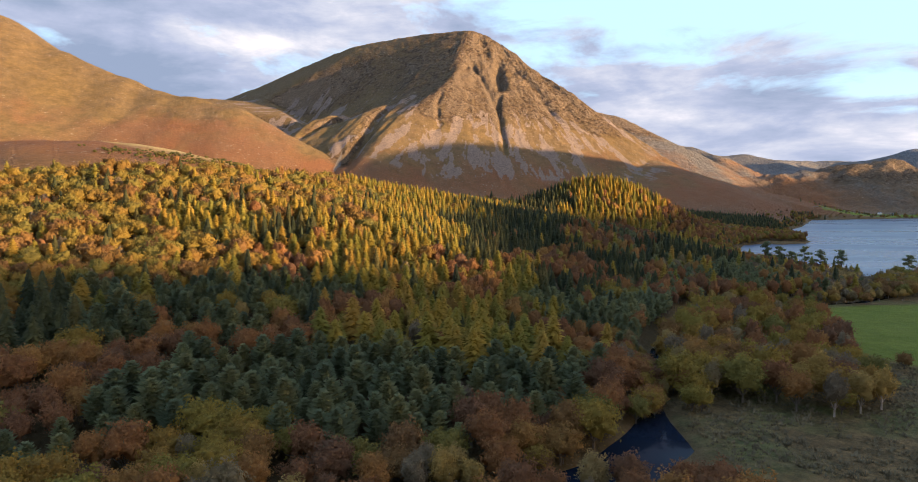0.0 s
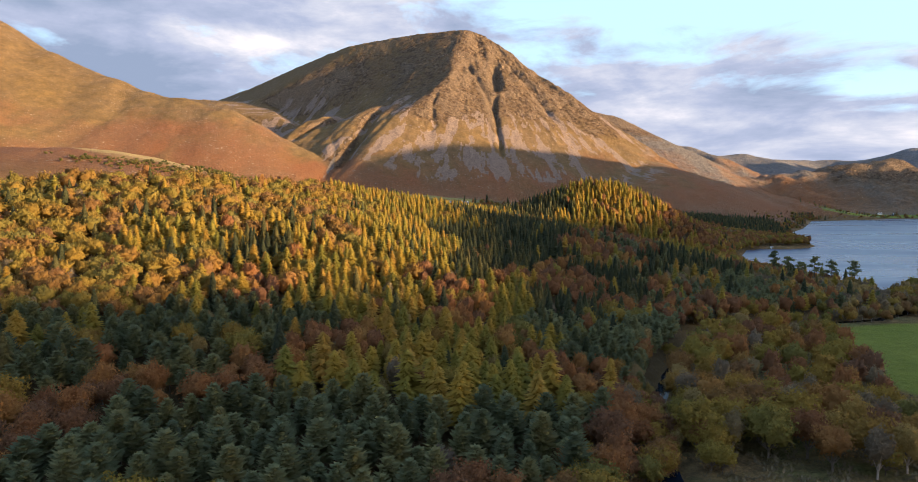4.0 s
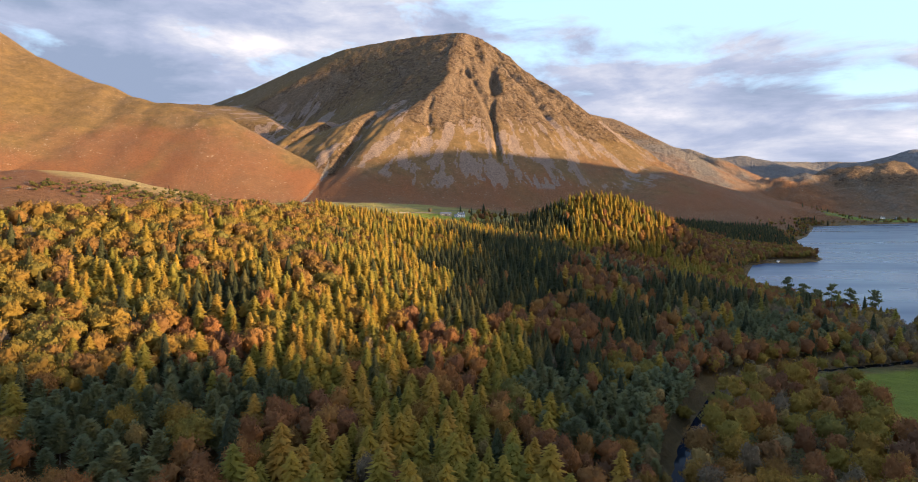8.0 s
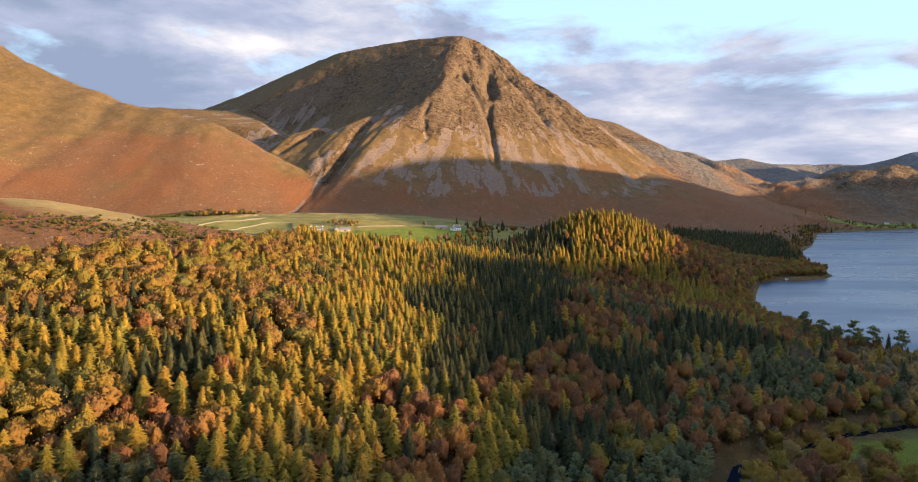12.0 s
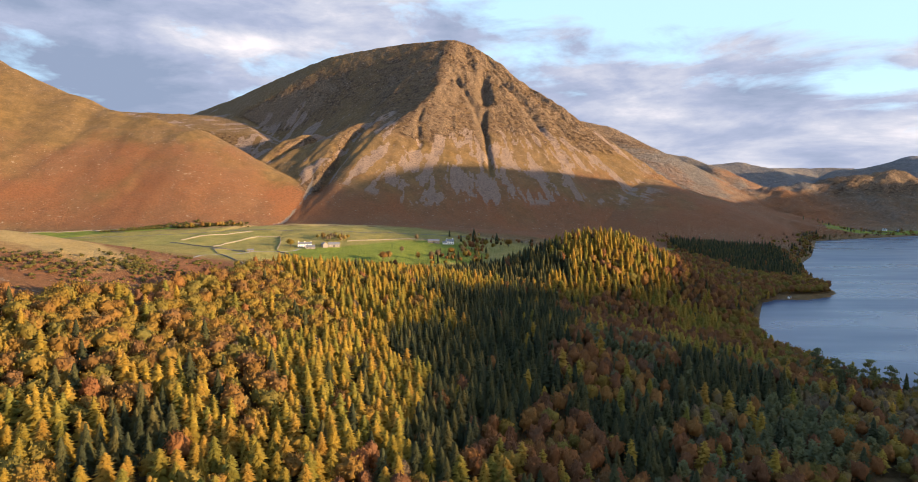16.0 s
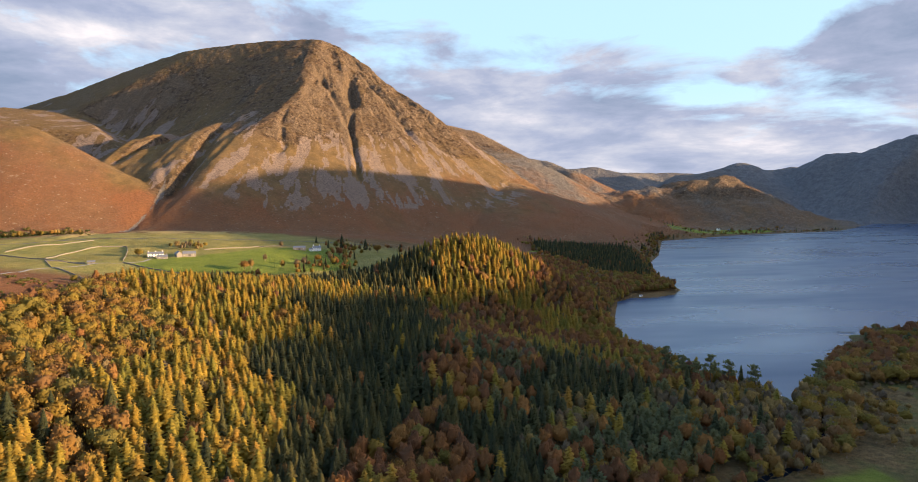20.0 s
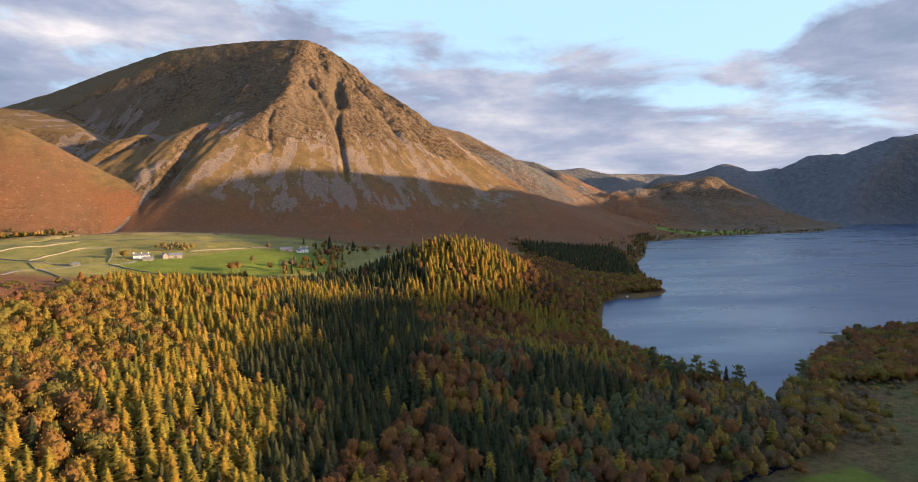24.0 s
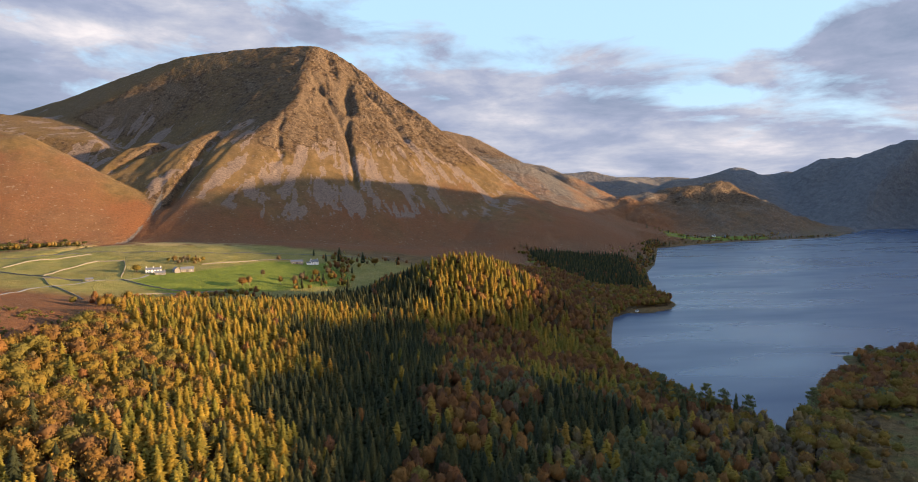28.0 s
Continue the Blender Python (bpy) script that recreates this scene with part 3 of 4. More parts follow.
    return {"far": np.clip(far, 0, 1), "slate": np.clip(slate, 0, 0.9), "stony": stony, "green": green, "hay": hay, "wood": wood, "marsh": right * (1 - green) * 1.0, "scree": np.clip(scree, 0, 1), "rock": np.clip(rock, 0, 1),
            "bracken": np.clip(bracken * (1 - 0.9 * pale), 0, 1), "pale": pale}


xs = graded(-2700, 4700, -880, 860, 4.6, 1.02)
ys = np.concatenate([graded(-700, 90, 90, 615, 6.0, 1.03), np.arange(622, 1700, 10.0), graded(1700, 4700, 1704, 2680, 4.2, 1.02)])
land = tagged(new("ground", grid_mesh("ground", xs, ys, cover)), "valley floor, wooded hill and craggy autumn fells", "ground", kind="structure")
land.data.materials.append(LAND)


def flat_sheet(name, pts, z, mat):
    bm = bmesh.new()
    bm.faces.new([bm.verts.new((x, y, z)) for x, y in pts])
    bmesh.ops.triangulate(bm, faces=bm.faces[:])
    me = bpy.data.meshes.new(name)
    bm.to_mesh(me)
    bm.free()
    me.materials.append(mat)
    return new(name, me)


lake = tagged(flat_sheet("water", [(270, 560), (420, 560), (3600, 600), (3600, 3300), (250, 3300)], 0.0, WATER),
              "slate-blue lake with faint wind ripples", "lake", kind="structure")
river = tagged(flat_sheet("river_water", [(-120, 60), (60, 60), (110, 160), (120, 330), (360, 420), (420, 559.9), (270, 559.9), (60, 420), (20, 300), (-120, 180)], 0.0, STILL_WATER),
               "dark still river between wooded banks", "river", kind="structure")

# ---- trees ----
def mesh_of(name, verts, faces, mats, slots=None, tints=None, smooth_faces=False):
    """A mesh from arrays of points and triangles."""
    me = bpy.data.meshes.new(name)
    verts, faces = np.asarray(verts, np.float32), np.asarray(faces, np.int32)
    me.vertices.add(len(verts))
    me.vertices.foreach_set("co", verts.ravel())
    me.loops.add(faces.size)
    me.loops.foreach_set("vertex_index", faces.ravel())
    me.polygons.add(len(faces))
    me.polygons.foreach_set("loop_start", np.arange(0, faces.size, 3, dtype=np.int32))
    if smooth_faces:
        me.polygons.foreach_set("use_smooth", np.ones(len(faces), bool))
    for m in mats:
        me.materials.append(m)
    if slots is not None:
        me.polygons.foreach_set("material_index", np.asarray(slots, np.int32))
    if tints is not None:
        me.attributes.new("tint", "FLOAT", "POINT").data.foreach_set("value", np.asarray(tints, np.float32))
    me.update()
    return me


class Tris:
    """Collects points and triangles."""
    def __init__(self):
        self.v, self.f = [], []

    def add(self, pts, tris):
        n = len(self.v)
        self.v.extend(pts)
        self.f.extend((a + n, b + n, c + n) for a, b, c in tris)

    def arrays(self):
        return np.array(self.v, float).reshape(-1, 3), np.array(self.f, int).reshape(-1, 3)


def limb(t, a, b, ra, rb, sides):
    """A tapered limb from a to b."""
    a, b = np.array(a, float), np.array(b, float)
    w = (b - a) / np.linalg.norm(b - a)
    u = np.cross(w, (0.3, 1, 0.2))
    u /= np.linalg.norm(u)
    v = np.cross(w, u)
    ring = [(np.cos(k), np.sin(k)) for k in np.arange(sides) * 2 * np.pi / sides]
    pts = [a + ra * (c * u + s * v) for c, s in ring] + [b + rb * (c * u + s * v) for c, s in ring]
    tris = []
    for k in range(sides):
        m = (k + 1) % sides
        tris += [(k, m, sides + m), (k, sides + m, sides + k)]
    t.add(pts, tris)


def conifer(rng, h, r, levels, per, bare, droop, detail, full=0.75, uneven=0.23, core=0.6):
    """Trunk and crown of a conifer: whorls of drooping fronds that shorten towards the top."""
    trunk, crown = Tris(), Tris()
    sides = 6 if detail else 3
    limb(trunk, (0, 0, -0.6), (0, 0, h * 0.55), 0.018 * h, 0.011 * h, sides)
    limb(trunk, (0, 0, h * 0.55), (0, 0, h * 0.97), 0.011 * h, 0.002 * h, sides)
    z0 = bare * h
    total = int(levels * per * (1.5 if detail else 0.85))
    for i in range(total):
        k = (i + rng.uniform(-1.5, 1.5)) / total
        k = min(max(k, 0.0), 0.97) ** 1.12
        z = z0 + (h - z0) * k
        a = 2.39996 * i + rng.uniform(-0.5, 0.5)
        reach = r * (1 - k) ** full * rng.uniform(0.95 - uneven, 0.95 + uneven) + 0.25
        if k < 0.12:
            reach *= 0.75
        zz = z + rng.uniform(-0.2, 0.2)
        ca, sa = np.cos(a), np.sin(a)
        w = (0.15 if detail else 0.30) * reach + 0.20
        tip = (reach * ca, reach * sa, zz - droop * reach * rng.uniform(0.6, 1.4))
        mid = 0.55 * reach
        low = zz - droop * mid * 0.6
        crown.add([(0, 0, zz + 0.25 + 0.1 * reach), (mid * ca - w * sa, mid * sa + w * ca, low - 0.22 * w), tip, (mid * ca + w * sa, mid * sa - w * ca, low - 0.22 * w),
                   (mid * ca, mid * sa, low + 0.25 * w)], [(0, 1, 4), (1, 2, 4), (2, 3, 4), (3, 0, 4)] if detail else [(0, 1, 2), (0, 2, 3)])
        if detail:
            for s in (-1, 1):
                b = a + s * rng.uniform(0.25, 0.5)
                q = reach * rng.uniform(0.6, 0.9)
                cb, sb = np.cos(b), np.sin(b)
                ww = 0.11 * q + 0.12
                crown.add([(0.35 * q * cb, 0.35 * q * sb, zz - 0.2), (0.7 * q * cb - ww * sb, 0.7 * q * sb + ww * cb, zz - droop * q * 0.7 - 0.25),
                           (q * cb, q * sb, zz - droop * q - rng.uniform(0.1, 0.5))], [(0, 1, 2)])
    # the close inner mass of branches
    rings, segs = (13, 9) if detail else (8, 6)
    pts, tris = [], []
    for i in range(rings):
        k = i / (rings - 1)
        for j in range(segs):
            a = 6.2832 * (j + 0.5 * (i % 2)) / segs
            q = core * r * (1 - k) ** full * rng.uniform(0.75, 1.25) + 0.05
            pts.append((q * np.cos(a), q * np.sin(a), z0 + (h - z0) * k * 0.97 - 0.25 * q))
    for i in range(rings - 1):
        for j in range(segs):
            a, b, c, d = i * segs + j, i * segs + (j + 1) % segs, (i + 1) * segs + (j + 1) % segs, (i + 1) * segs + j
            tris += [(a, b, c), (a, c, d)]
    crown.add(pts, tris)
    crown.add([(0.22, 0, h - 1.3), (-0.12, 0.2, h - 1.3), (-0.12, -0.2, h - 1.3), (0, 0, h + 0.3)], [(0, 1, 3), (1, 2, 3), (2, 0, 3)])
    return trunk, crown


def broadleaf(rng, h, r, lobes, leaves, size, detail, thin=1.0, base=0.28, mesh=(14, 8), puff=0.46):
    """Trunk with limbs, and a billowing crown: a lobed mass of twigs set all over with small leaf clumps."""
    trunk, crown = Tris(), Tris()
    sides = 6 if detail else 3
    fork = h * base * 1.1
    limb(trunk, (0, 0, -0.6), (0, 0, fork), 0.028 * h, 0.02 * h, sides)
    mid, tall = h * (base + 1) / 2, (h - h * base) / 2
    i = np.arange(lobes)
    up = 1 - 1.7 * (i + 0.5) / lobes + rng.uniform(-0.1, 0.1, lobes)
    up = np.clip(up, -0.8, 0.98)
    a = 2.39996 * i + rng.uniform(-0.5, 0.5, lobes)
    heads = np.stack([np.sqrt(1 - up ** 2) * np.cos(a), np.sqrt(1 - up ** 2) * np.sin(a), up], 1)
    swell = rng.uniform(0.55, 1.25, lobes)
    wide = 1.7 / lobes

    def surface(d):
        """The crown's reach along unit directions d."""
        near = swell * np.exp(-(1 - d @ heads.T) / wide)
        return 1 - puff + 1.2 * puff * near.max(1)
    if detail:
        for k in range(0, lobes, 2):
            c = np.array([0, 0, mid]) + heads[k] * (r, r, tall) * 0.7
            limb(trunk, (0, 0, fork * 0.95), c, 0.012 * h, 0.004 * h, 4)
    segs, rings = mesh
    pts, tris = [], []
    for q in range(rings + 1):
        e = -0.85 + 2.4 * q / rings
        for j in range(segs):
            b = 6.2832 * (j + 0.5 * (q % 2)) / segs
            pts.append((np.cos(e) * np.cos(b), np.cos(e) * np.sin(b), np.sin(e)))
    d = np.array(pts)
    d = d * (surface(d) * rng.uniform(0.58, 0.88 if detail else 1.0, len(d)))[:, None]
    for q in range(rings):
        for j in range(segs):
            k, m, n, o = q * segs + j, q * segs + (j + 1) % segs, (q + 1) * segs + (j + 1) % segs, (q + 1) * segs + j
            tris += [(k, m, n), (k, n, o)]
    crown.add(list(d * (r, r, tall) + (0, 0, mid)), tris)
    d = rng.normal(size=(leaves, 3))
    d[:, 2] = np.where(rng.random(leaves) < 0.7, np.abs(d[:, 2]), d[:, 2])
    d /= np.linalg.norm(d, axis=1)[:, None]
    p = d * (surface(d) * rng.uniform(0.84, 1.08 if detail else 1.12, leaves))[:, None] * (r, r, tall) + (0, 0, mid)
    for w, c in zip(d, p):
        nrm = w + rng.normal(size=3) * 0.65
        nrm /= np.linalg.norm(nrm)
        u = np.cross(nrm, rng.normal(size=3))
        u /= np.linalg.norm(u) + 1e-6
        v = np.cross(nrm, u)
        q = size * rng.uniform(0.5, 1.25) * rng.uniform(0.6, 1.2, 4)
        crown.add([c - u * q[0] * thin, c + v * q[1] - nrm * 0.2 * size, c + u * q[2] * thin, c - v * q[3] - nrm * 0.2 * size], [(0, 1, 2), (0, 2, 3)])
    return trunk, crown


def tree_form(kind, rng, detail, far=False):
    if kind == "larch":
        return conifer(rng, 18.5, 5.2, 17 if detail else 12, 9, 0.2, 0.16, detail, 0.5, 0.38, 0.55)
    if kind == "spruce":
        return conifer(rng, 19.5, 5.2, 18 if detail else 12, 9, 0.08, 0.3, detail, 0.64, 0.32, 0.6)
    if kind == "pine":
        return conifer(rng, 14.5, 4.1, 16 if detail else 11, 11 if detail else 9, 0.3, -0.3, detail, 0.45, 0.45, 0.62)
    h, r, lobes = {"oak": (13, 7.3, 26), "beech": (14, 5.9, 20), "birch": (12.5, 4.2, 12)}[kind]
    thin = {"oak": 1.0, "beech": 0.7, "birch": 0.45}[kind]
    if far:
        return broadleaf(rng, h, r, lobes * 2 // 3, 130, 0.62, False, thin, 0.10, (13, 7))
    return broadleaf(rng, h, r, lobes, 1500 if detail else 260, 0.34 if detail else 0.5, detail, thin, 0.14, (26, 14) if detail else (18, 9))


SEEDS = {
    "oak": [(-100, 428), (-140, 345), (-230, 420), (-93, 125), (-62, 147), (-17, 164), (32, 193), (-206, 348), (-221, 320), (159, 430), (-275, 508), (240, 497),
            (-149, 465), (-188, 403), (-157, 583), (-196, 465), (-160, 435), (-163, 398), (-118, 544), (276, 760), (222, 594), (129, 468), (490, 1102),
            (231, 509), (237, 471), (536, 1191), (310, 840), (330, 960)],
    "pine": [(-101, 155), (-84, 185), (-42, 196), (-12, 182), (-142, 250), (-103, 306), (-122, 279), (-83, 293), (-117, 255), (52, 348), (80, 370), (227, 508),
             (160, 493), (199, 509), (10, 215), (-20, 225), (-62, 225), (-105, 215), (60, 320)],
    "beech": [(-73, 134), (-32, 148), (-80, 112), (-133, 180), (-125, 202), (-118, 251), (-75, 258), (19, 168), (-64, 286), (112, 569), (58, 236), (-106, 332), (-16, 368), (-65, 284), (-121, 243),
              (51, 430), (78, 413), (128, 423), (190, 790), (295, 921), (99, 517), (141, 728), (82, 538), (306, 952), (69, 461), (118, 640), (200, 740), (270, 880), (30, 300)],
    "spruce": [(-162, 231), (101, 489), (28, 828), (42, 372), (92, 483), (-117, 381), (38, 684), (-124, 380), (-5, 560), (36, 619), (-2, 442), (39, 531), (98, 514),
               (140, 539), (183, 566), (76, 904), (82, 452), (20, 600), (10, 500), (60, 650), (15, 690), (476, 1206), (100, 850), (60, 740)],
    "larch": [(7, 252), (26, 259), (-70, 328), (-95, 364), (-90, 344), (-157, 367), (-49, 349), (-17, 307), (-42, 270), (14, 296), (22, 378), (-68, 506), (-109, 405),
              (-66, 405), (-74, 653), (-63, 478), (-30, 442), (166, 668), (229, 783), (147, 879), (134, 889), (120, 930), (-40, 590), (-60, 720), (0, 790), (180, 880), (205, 850), (165, 930), (215, 900), (90, 960), (120, 840)],
    "birch": [(-50, 132), (-10, 150), (-110, 118), (145, 496), (249, 493), (303, 510), (250, 540)],
}
KINDS = list(SEEDS)
SEED_XY = np.array([p for k in KINDS for p in SEEDS[k]], float)
SEED_KIND = np.array([i for i, k in enumerate(KINDS) for _ in SEEDS[k]])
GAP = {"larch": 6.5, "spruce": 6.5, "pine": 6.0, "oak": 7.6, "beech": 7.8, "birch": 6.2}
OAKS_BY_MEADOW = np.array([(72, 232), (120, 210), (138, 222), (166, 300), (190, 372), (176, 398), (150, 392), (116, 366), (100, 335), (74, 280)], float)
SHORE_WOOD = np.array([(385, 592), (410, 618), (462, 668), (522, 698), (556, 742), (640, 738), (760, 735), (760, 640), (560, 610), (470, 580)], float)
POINT_WOOD = np.array([(452, 1062), (518, 1080), (548, 1120), (550, 1190), (590, 1290), (636, 1400), (700, 1560), (760, 1720), (660, 1850), (510, 1830), (462, 1620), (455, 1480), (440, 1250), (420, 1120)], float)
ALDER_STRIP = np.array([(270, 478), (300, 498), (345, 575), (400, 590), (385, 560), (330, 500), (300, 470)], float)
PARK = np.array([(40, 1010), (110, 1000), (200, 1040), (300, 1020), (400, 1060), (450, 1064), (452, 1250), (440, 1380), (330, 1360), (140, 1250), (70, 1130)], float)


def scatter():
    """Where the trees stand: (kind, x, y, size) with each kind's own spacing."""
    rng = np.random.default_rng(11)
    step = 3.4
    gx, gy = np.meshgrid(np.arange(-480, 780, step), np.arange(108, 1730, step))
    x, y = gx.ravel() + rng.uniform(-1.6, 1.6, gx.size), gy.ravel() + rng.uniform(-1.6, 1.6, gx.size)
    areas = [inside(x, y, WOOD_EDGE), inside(x, y, OAKS_BY_MEADOW), inside(x, y, SHORE_WOOD), inside(x, y, POINT_WOOD), inside(x, y, ALDER_STRIP), inside(x, y, PARK)]
    keep = np.logical_or.reduce(areas) & (x > -0.8 * y - 30)
    dr, along = to_line(x, y, RIVER)
    keep &= dr > np.interp(along, [0, 1, 2, 3, 4, 5, 12], [4, 6, 10, 11, 2, 1.5, 3])
    x, y, areas = x[keep], y[keep], [a[keep] for a in areas]
    jx, jy = x + 34 * fbm(x / 30, y / 30, 2, 61), y + 34 * fbm(x / 30, y / 30, 2, 62)
    near_seed = np.empty(len(x), int)
    for i in range(0, len(x), 4000):
        s = slice(i, i + 4000)
        near_seed[s] = ((jx[s, None] - SEED_XY[:, 0]) ** 2 + (jy[s, None] - SEED_XY[:, 1]) ** 2).argmin(1)
    near = SEED_KIND[near_seed]
    odd = rng.random(len(x)) < np.where((y < 240) | (SEED_KIND[near_seed] == KINDS.index("spruce")), 0.10, 0.24)
    stray = np.array([KINDS.index(k) for k in ("oak", "larch", "oak", "birch", "spruce", "oak", "larch", "beech")])[rng.integers(0, 8, len(x))]
    near = np.where(odd & ((stray != KINDS.index("larch")) | (y > 260)) & ((stray != KINDS.index("spruce")) | (y > 200)), stray, near)
    pick = rng.random(len(x))
    near = np.where(areas[1], np.where(pick < 0.5, 0, np.where(pick < 0.86, 2, 5)), near)
    near = np.where(areas[2], np.where(pick < 0.2 + 0.15 * (x < 470), 0, np.where(pick < 0.62, 2, np.where(pick < 0.93, 5, 1))), near)
    near = np.where((near == 0) & (x > 110) & (pick > 0.6), 2, near)
    shore = areas[0] & (x > 90) & (y > 400) & (y < 650) & ((near == 0) | (near == 2))
    near = np.where(shore & (pick < 0.36), 1, np.where(shore & (pick < 0.5), 5, near))
    near = np.where(areas[3], np.where((x - 0.38 * (y - 1100) < 520 - 30 * pick) & (y > 1190 + 60 * pick) & (pick < 0.88), 3, np.where(pick < 0.7, 0, 2)), near)
    near = np.where(areas[4], np.where(pick < 0.6, 5, 0), near)
    near = np.where(areas[5], np.where(pick < 0.45, 2, np.where(pick < 0.8, 0, 5)), near)
    cells, found = {}, []
    for i in rng.permutation(len(x)):
        kind = KINDS[near[i]]
        leafy = kind in ("oak", "beech") and not areas[1][i]
        hill = not areas[1][i] and y[i] > 270
        gap = GAP[kind] * (1.25 if areas[1][i] else 1.0 if y[i] < 700 else 1.1) * (0.75 if hill else 1.0)
        cx, cy = int(x[i] // 11), int(y[i] // 11)
        ok = True
        for a in (-1, 0, 1):
            for b in (-1, 0, 1):
                for qx, qy, qg in cells.get((cx + a, cy + b), ()):
                    if (qx - x[i]) ** 2 + (qy - y[i]) ** 2 < (0.5 * (gap + qg)) ** 2:
                        ok = False
        if ok:
            cells.setdefault((cx, cy), []).append((x[i], y[i], gap))
            found.append((kind, x[i], y[i], (rng.uniform(0.95, 1.3) if areas[1][i] else rng.uniform(0.62, 1.15) if areas[3][i] else rng.uniform(0.78, 1.18) if leafy and hill else rng.uniform(0.66, 1.02) if hill else rng.uniform(0.72, 1.2))))
    # trees along the far shore, by the fields and behind the hill
    def strip(n, x0, y0, x1, y1, spread, kinds, lo=0.6, hi=1.0):
        for _ in range(n):
            k = rng.random()
            px, py = x0 + (x1 - x0) * k + rng.normal() * spread, y0 + (y1 - y0) * k + rng.normal() * spread
            if not inside(np.array([px]), np.array([py]), LAKE)[0]:
                found.append((kinds[rng.integers(len(kinds))], px, py, rng.uniform(lo, hi)))
    mixed_kinds = ["oak", "beech", "birch", "oak", "spruce"]
    for (ax, ay), (bx, by) in zip(LAKE[10:17], LAKE[11:18]):
        strip(36, ax - 22, ay + 8, bx - 22, by + 8, 11, mixed_kinds, 0.7, 1.05)
    for (ax, ay), (bx, by) in zip(LAKE[17:20], LAKE[18:21]):
        strip(26, ax - 8, ay + 14, bx - 8, by + 14, 8, mixed_kinds, 0.5, 0.8)
    strip(70, 432, 1420, 500, 1810, 13, ["beech", "birch", "oak"], 0.6, 0.95)
    strip(46, 440, 1068, 524, 1092, 4, ["oak", "beech", "oak"], 0.55, 0.9)
    strip(26, 524, 1092, 548, 1190, 5, ["oak", "beech", "birch"], 0.55, 0.9)
    strip(16, 15, 164, 44, 236, 3, ["oak", "beech", "oak"], 0.55, 0.85)
    strip(14, 8, 170, 34, 206, 3, ["oak", "beech", "oak"], 0.6, 0.85)
    strip(14, 38, 205, 54, 262, 2, ["oak", "beech"], 0.42, 0.65)
    strip(54, 132, 408, 264, 470, 6, ["oak", "birch", "beech", "oak"], 0.55, 0.9)
    strip(16, 60, 222, 70, 285, 2, ["oak", "beech", "birch"], 0.5, 0.75)
    strip(18, 50, 204, 62, 250, 2.5, ["oak", "beech", "oak"], 0.6, 0.85)
    strip(22, 70, 215, 82, 280, 3, ["oak", "beech", "oak"], 0.65, 0.95)
    strip(20, 46, 222, 60, 285, 2.5, ["oak", "beech", "birch"], 0.55, 0.8)
    strip(24, 236, 452, 300, 486, 6, ["birch", "oak", "birch"], 0.55, 0.85)
    strip(48, 4, 1300, 12, 1110, 15, ["oak", "beech", "spruce", "oak"], 0.6, 0.95)
    strip(18, -50, 1075, -15, 1150, 11, ["oak", "spruce"], 0.5, 0.8)
    strip(26, -228, 932, -98, 1022, 8, ["oak", "beech", "oak"], 0.6, 0.9)
    strip(110, 1180, 2360, 1900, 2640, 26, mixed_kinds, 0.5, 0.8)
    strip(60, 640, 1560, 860, 1880, 35, ["beech", "birch", "oak"], 0.5, 0.8)
    strip(30, -590, 1420, -470, 1465, 9, ["birch", "birch", "oak"], 0.6, 0.95)
    strip(46, -250, 880, -150, 950, 14, ["oak", "oak", "beech"], 0.75, 1.1)
    strip(20, -160, 960, -120, 1030, 8, ["oak", "birch"], 0.5, 0.75)
    strip(46, 280, 478, 352, 570, 9, ["birch", "birch", "oak"], 0.6, 0.9)
    strip(30, 330, 470, 390, 560, 10, ["birch", "oak"], 0.5, 0.8)
    strip(26, -20, 1330, 120, 1300, 22, ["birch", "spruce", "beech"], 0.5, 0.8)
    strip(14, -250, 1222, -205, 1240, 8, ["birch", "oak"], 0.6, 0.85)
    return found


TREE_WORDS = {
    "larch": ("tall golden larch in autumn needles on the hillside", "larch tree"),
    "spruce": ("dark green spruce with drooping branches in the wood", "spruce tree"),
    "pine": ("blue-green pine with upswept branches in the plantation", "pine tree"),
    "oak": ("broad oak with brown and yellow autumn leaves", "oak tree"),
    "beech": ("rust-red beech with thinning autumn leaves", "beech tree"),
    "birch": ("slender birch with sparse grey-brown twigs", "birch tree"),
}
BARK_OF = {"larch": BARK_PALE, "birch": BARK_PALE}
FINE = {"larch": 290, "spruce": 290, "pine": 290, "oak": 140, "beech": 130, "birch": 90}
SINGLE = {kind: 290 for kind in KINDS}
MODELS = 4
MODELS_OF = {}


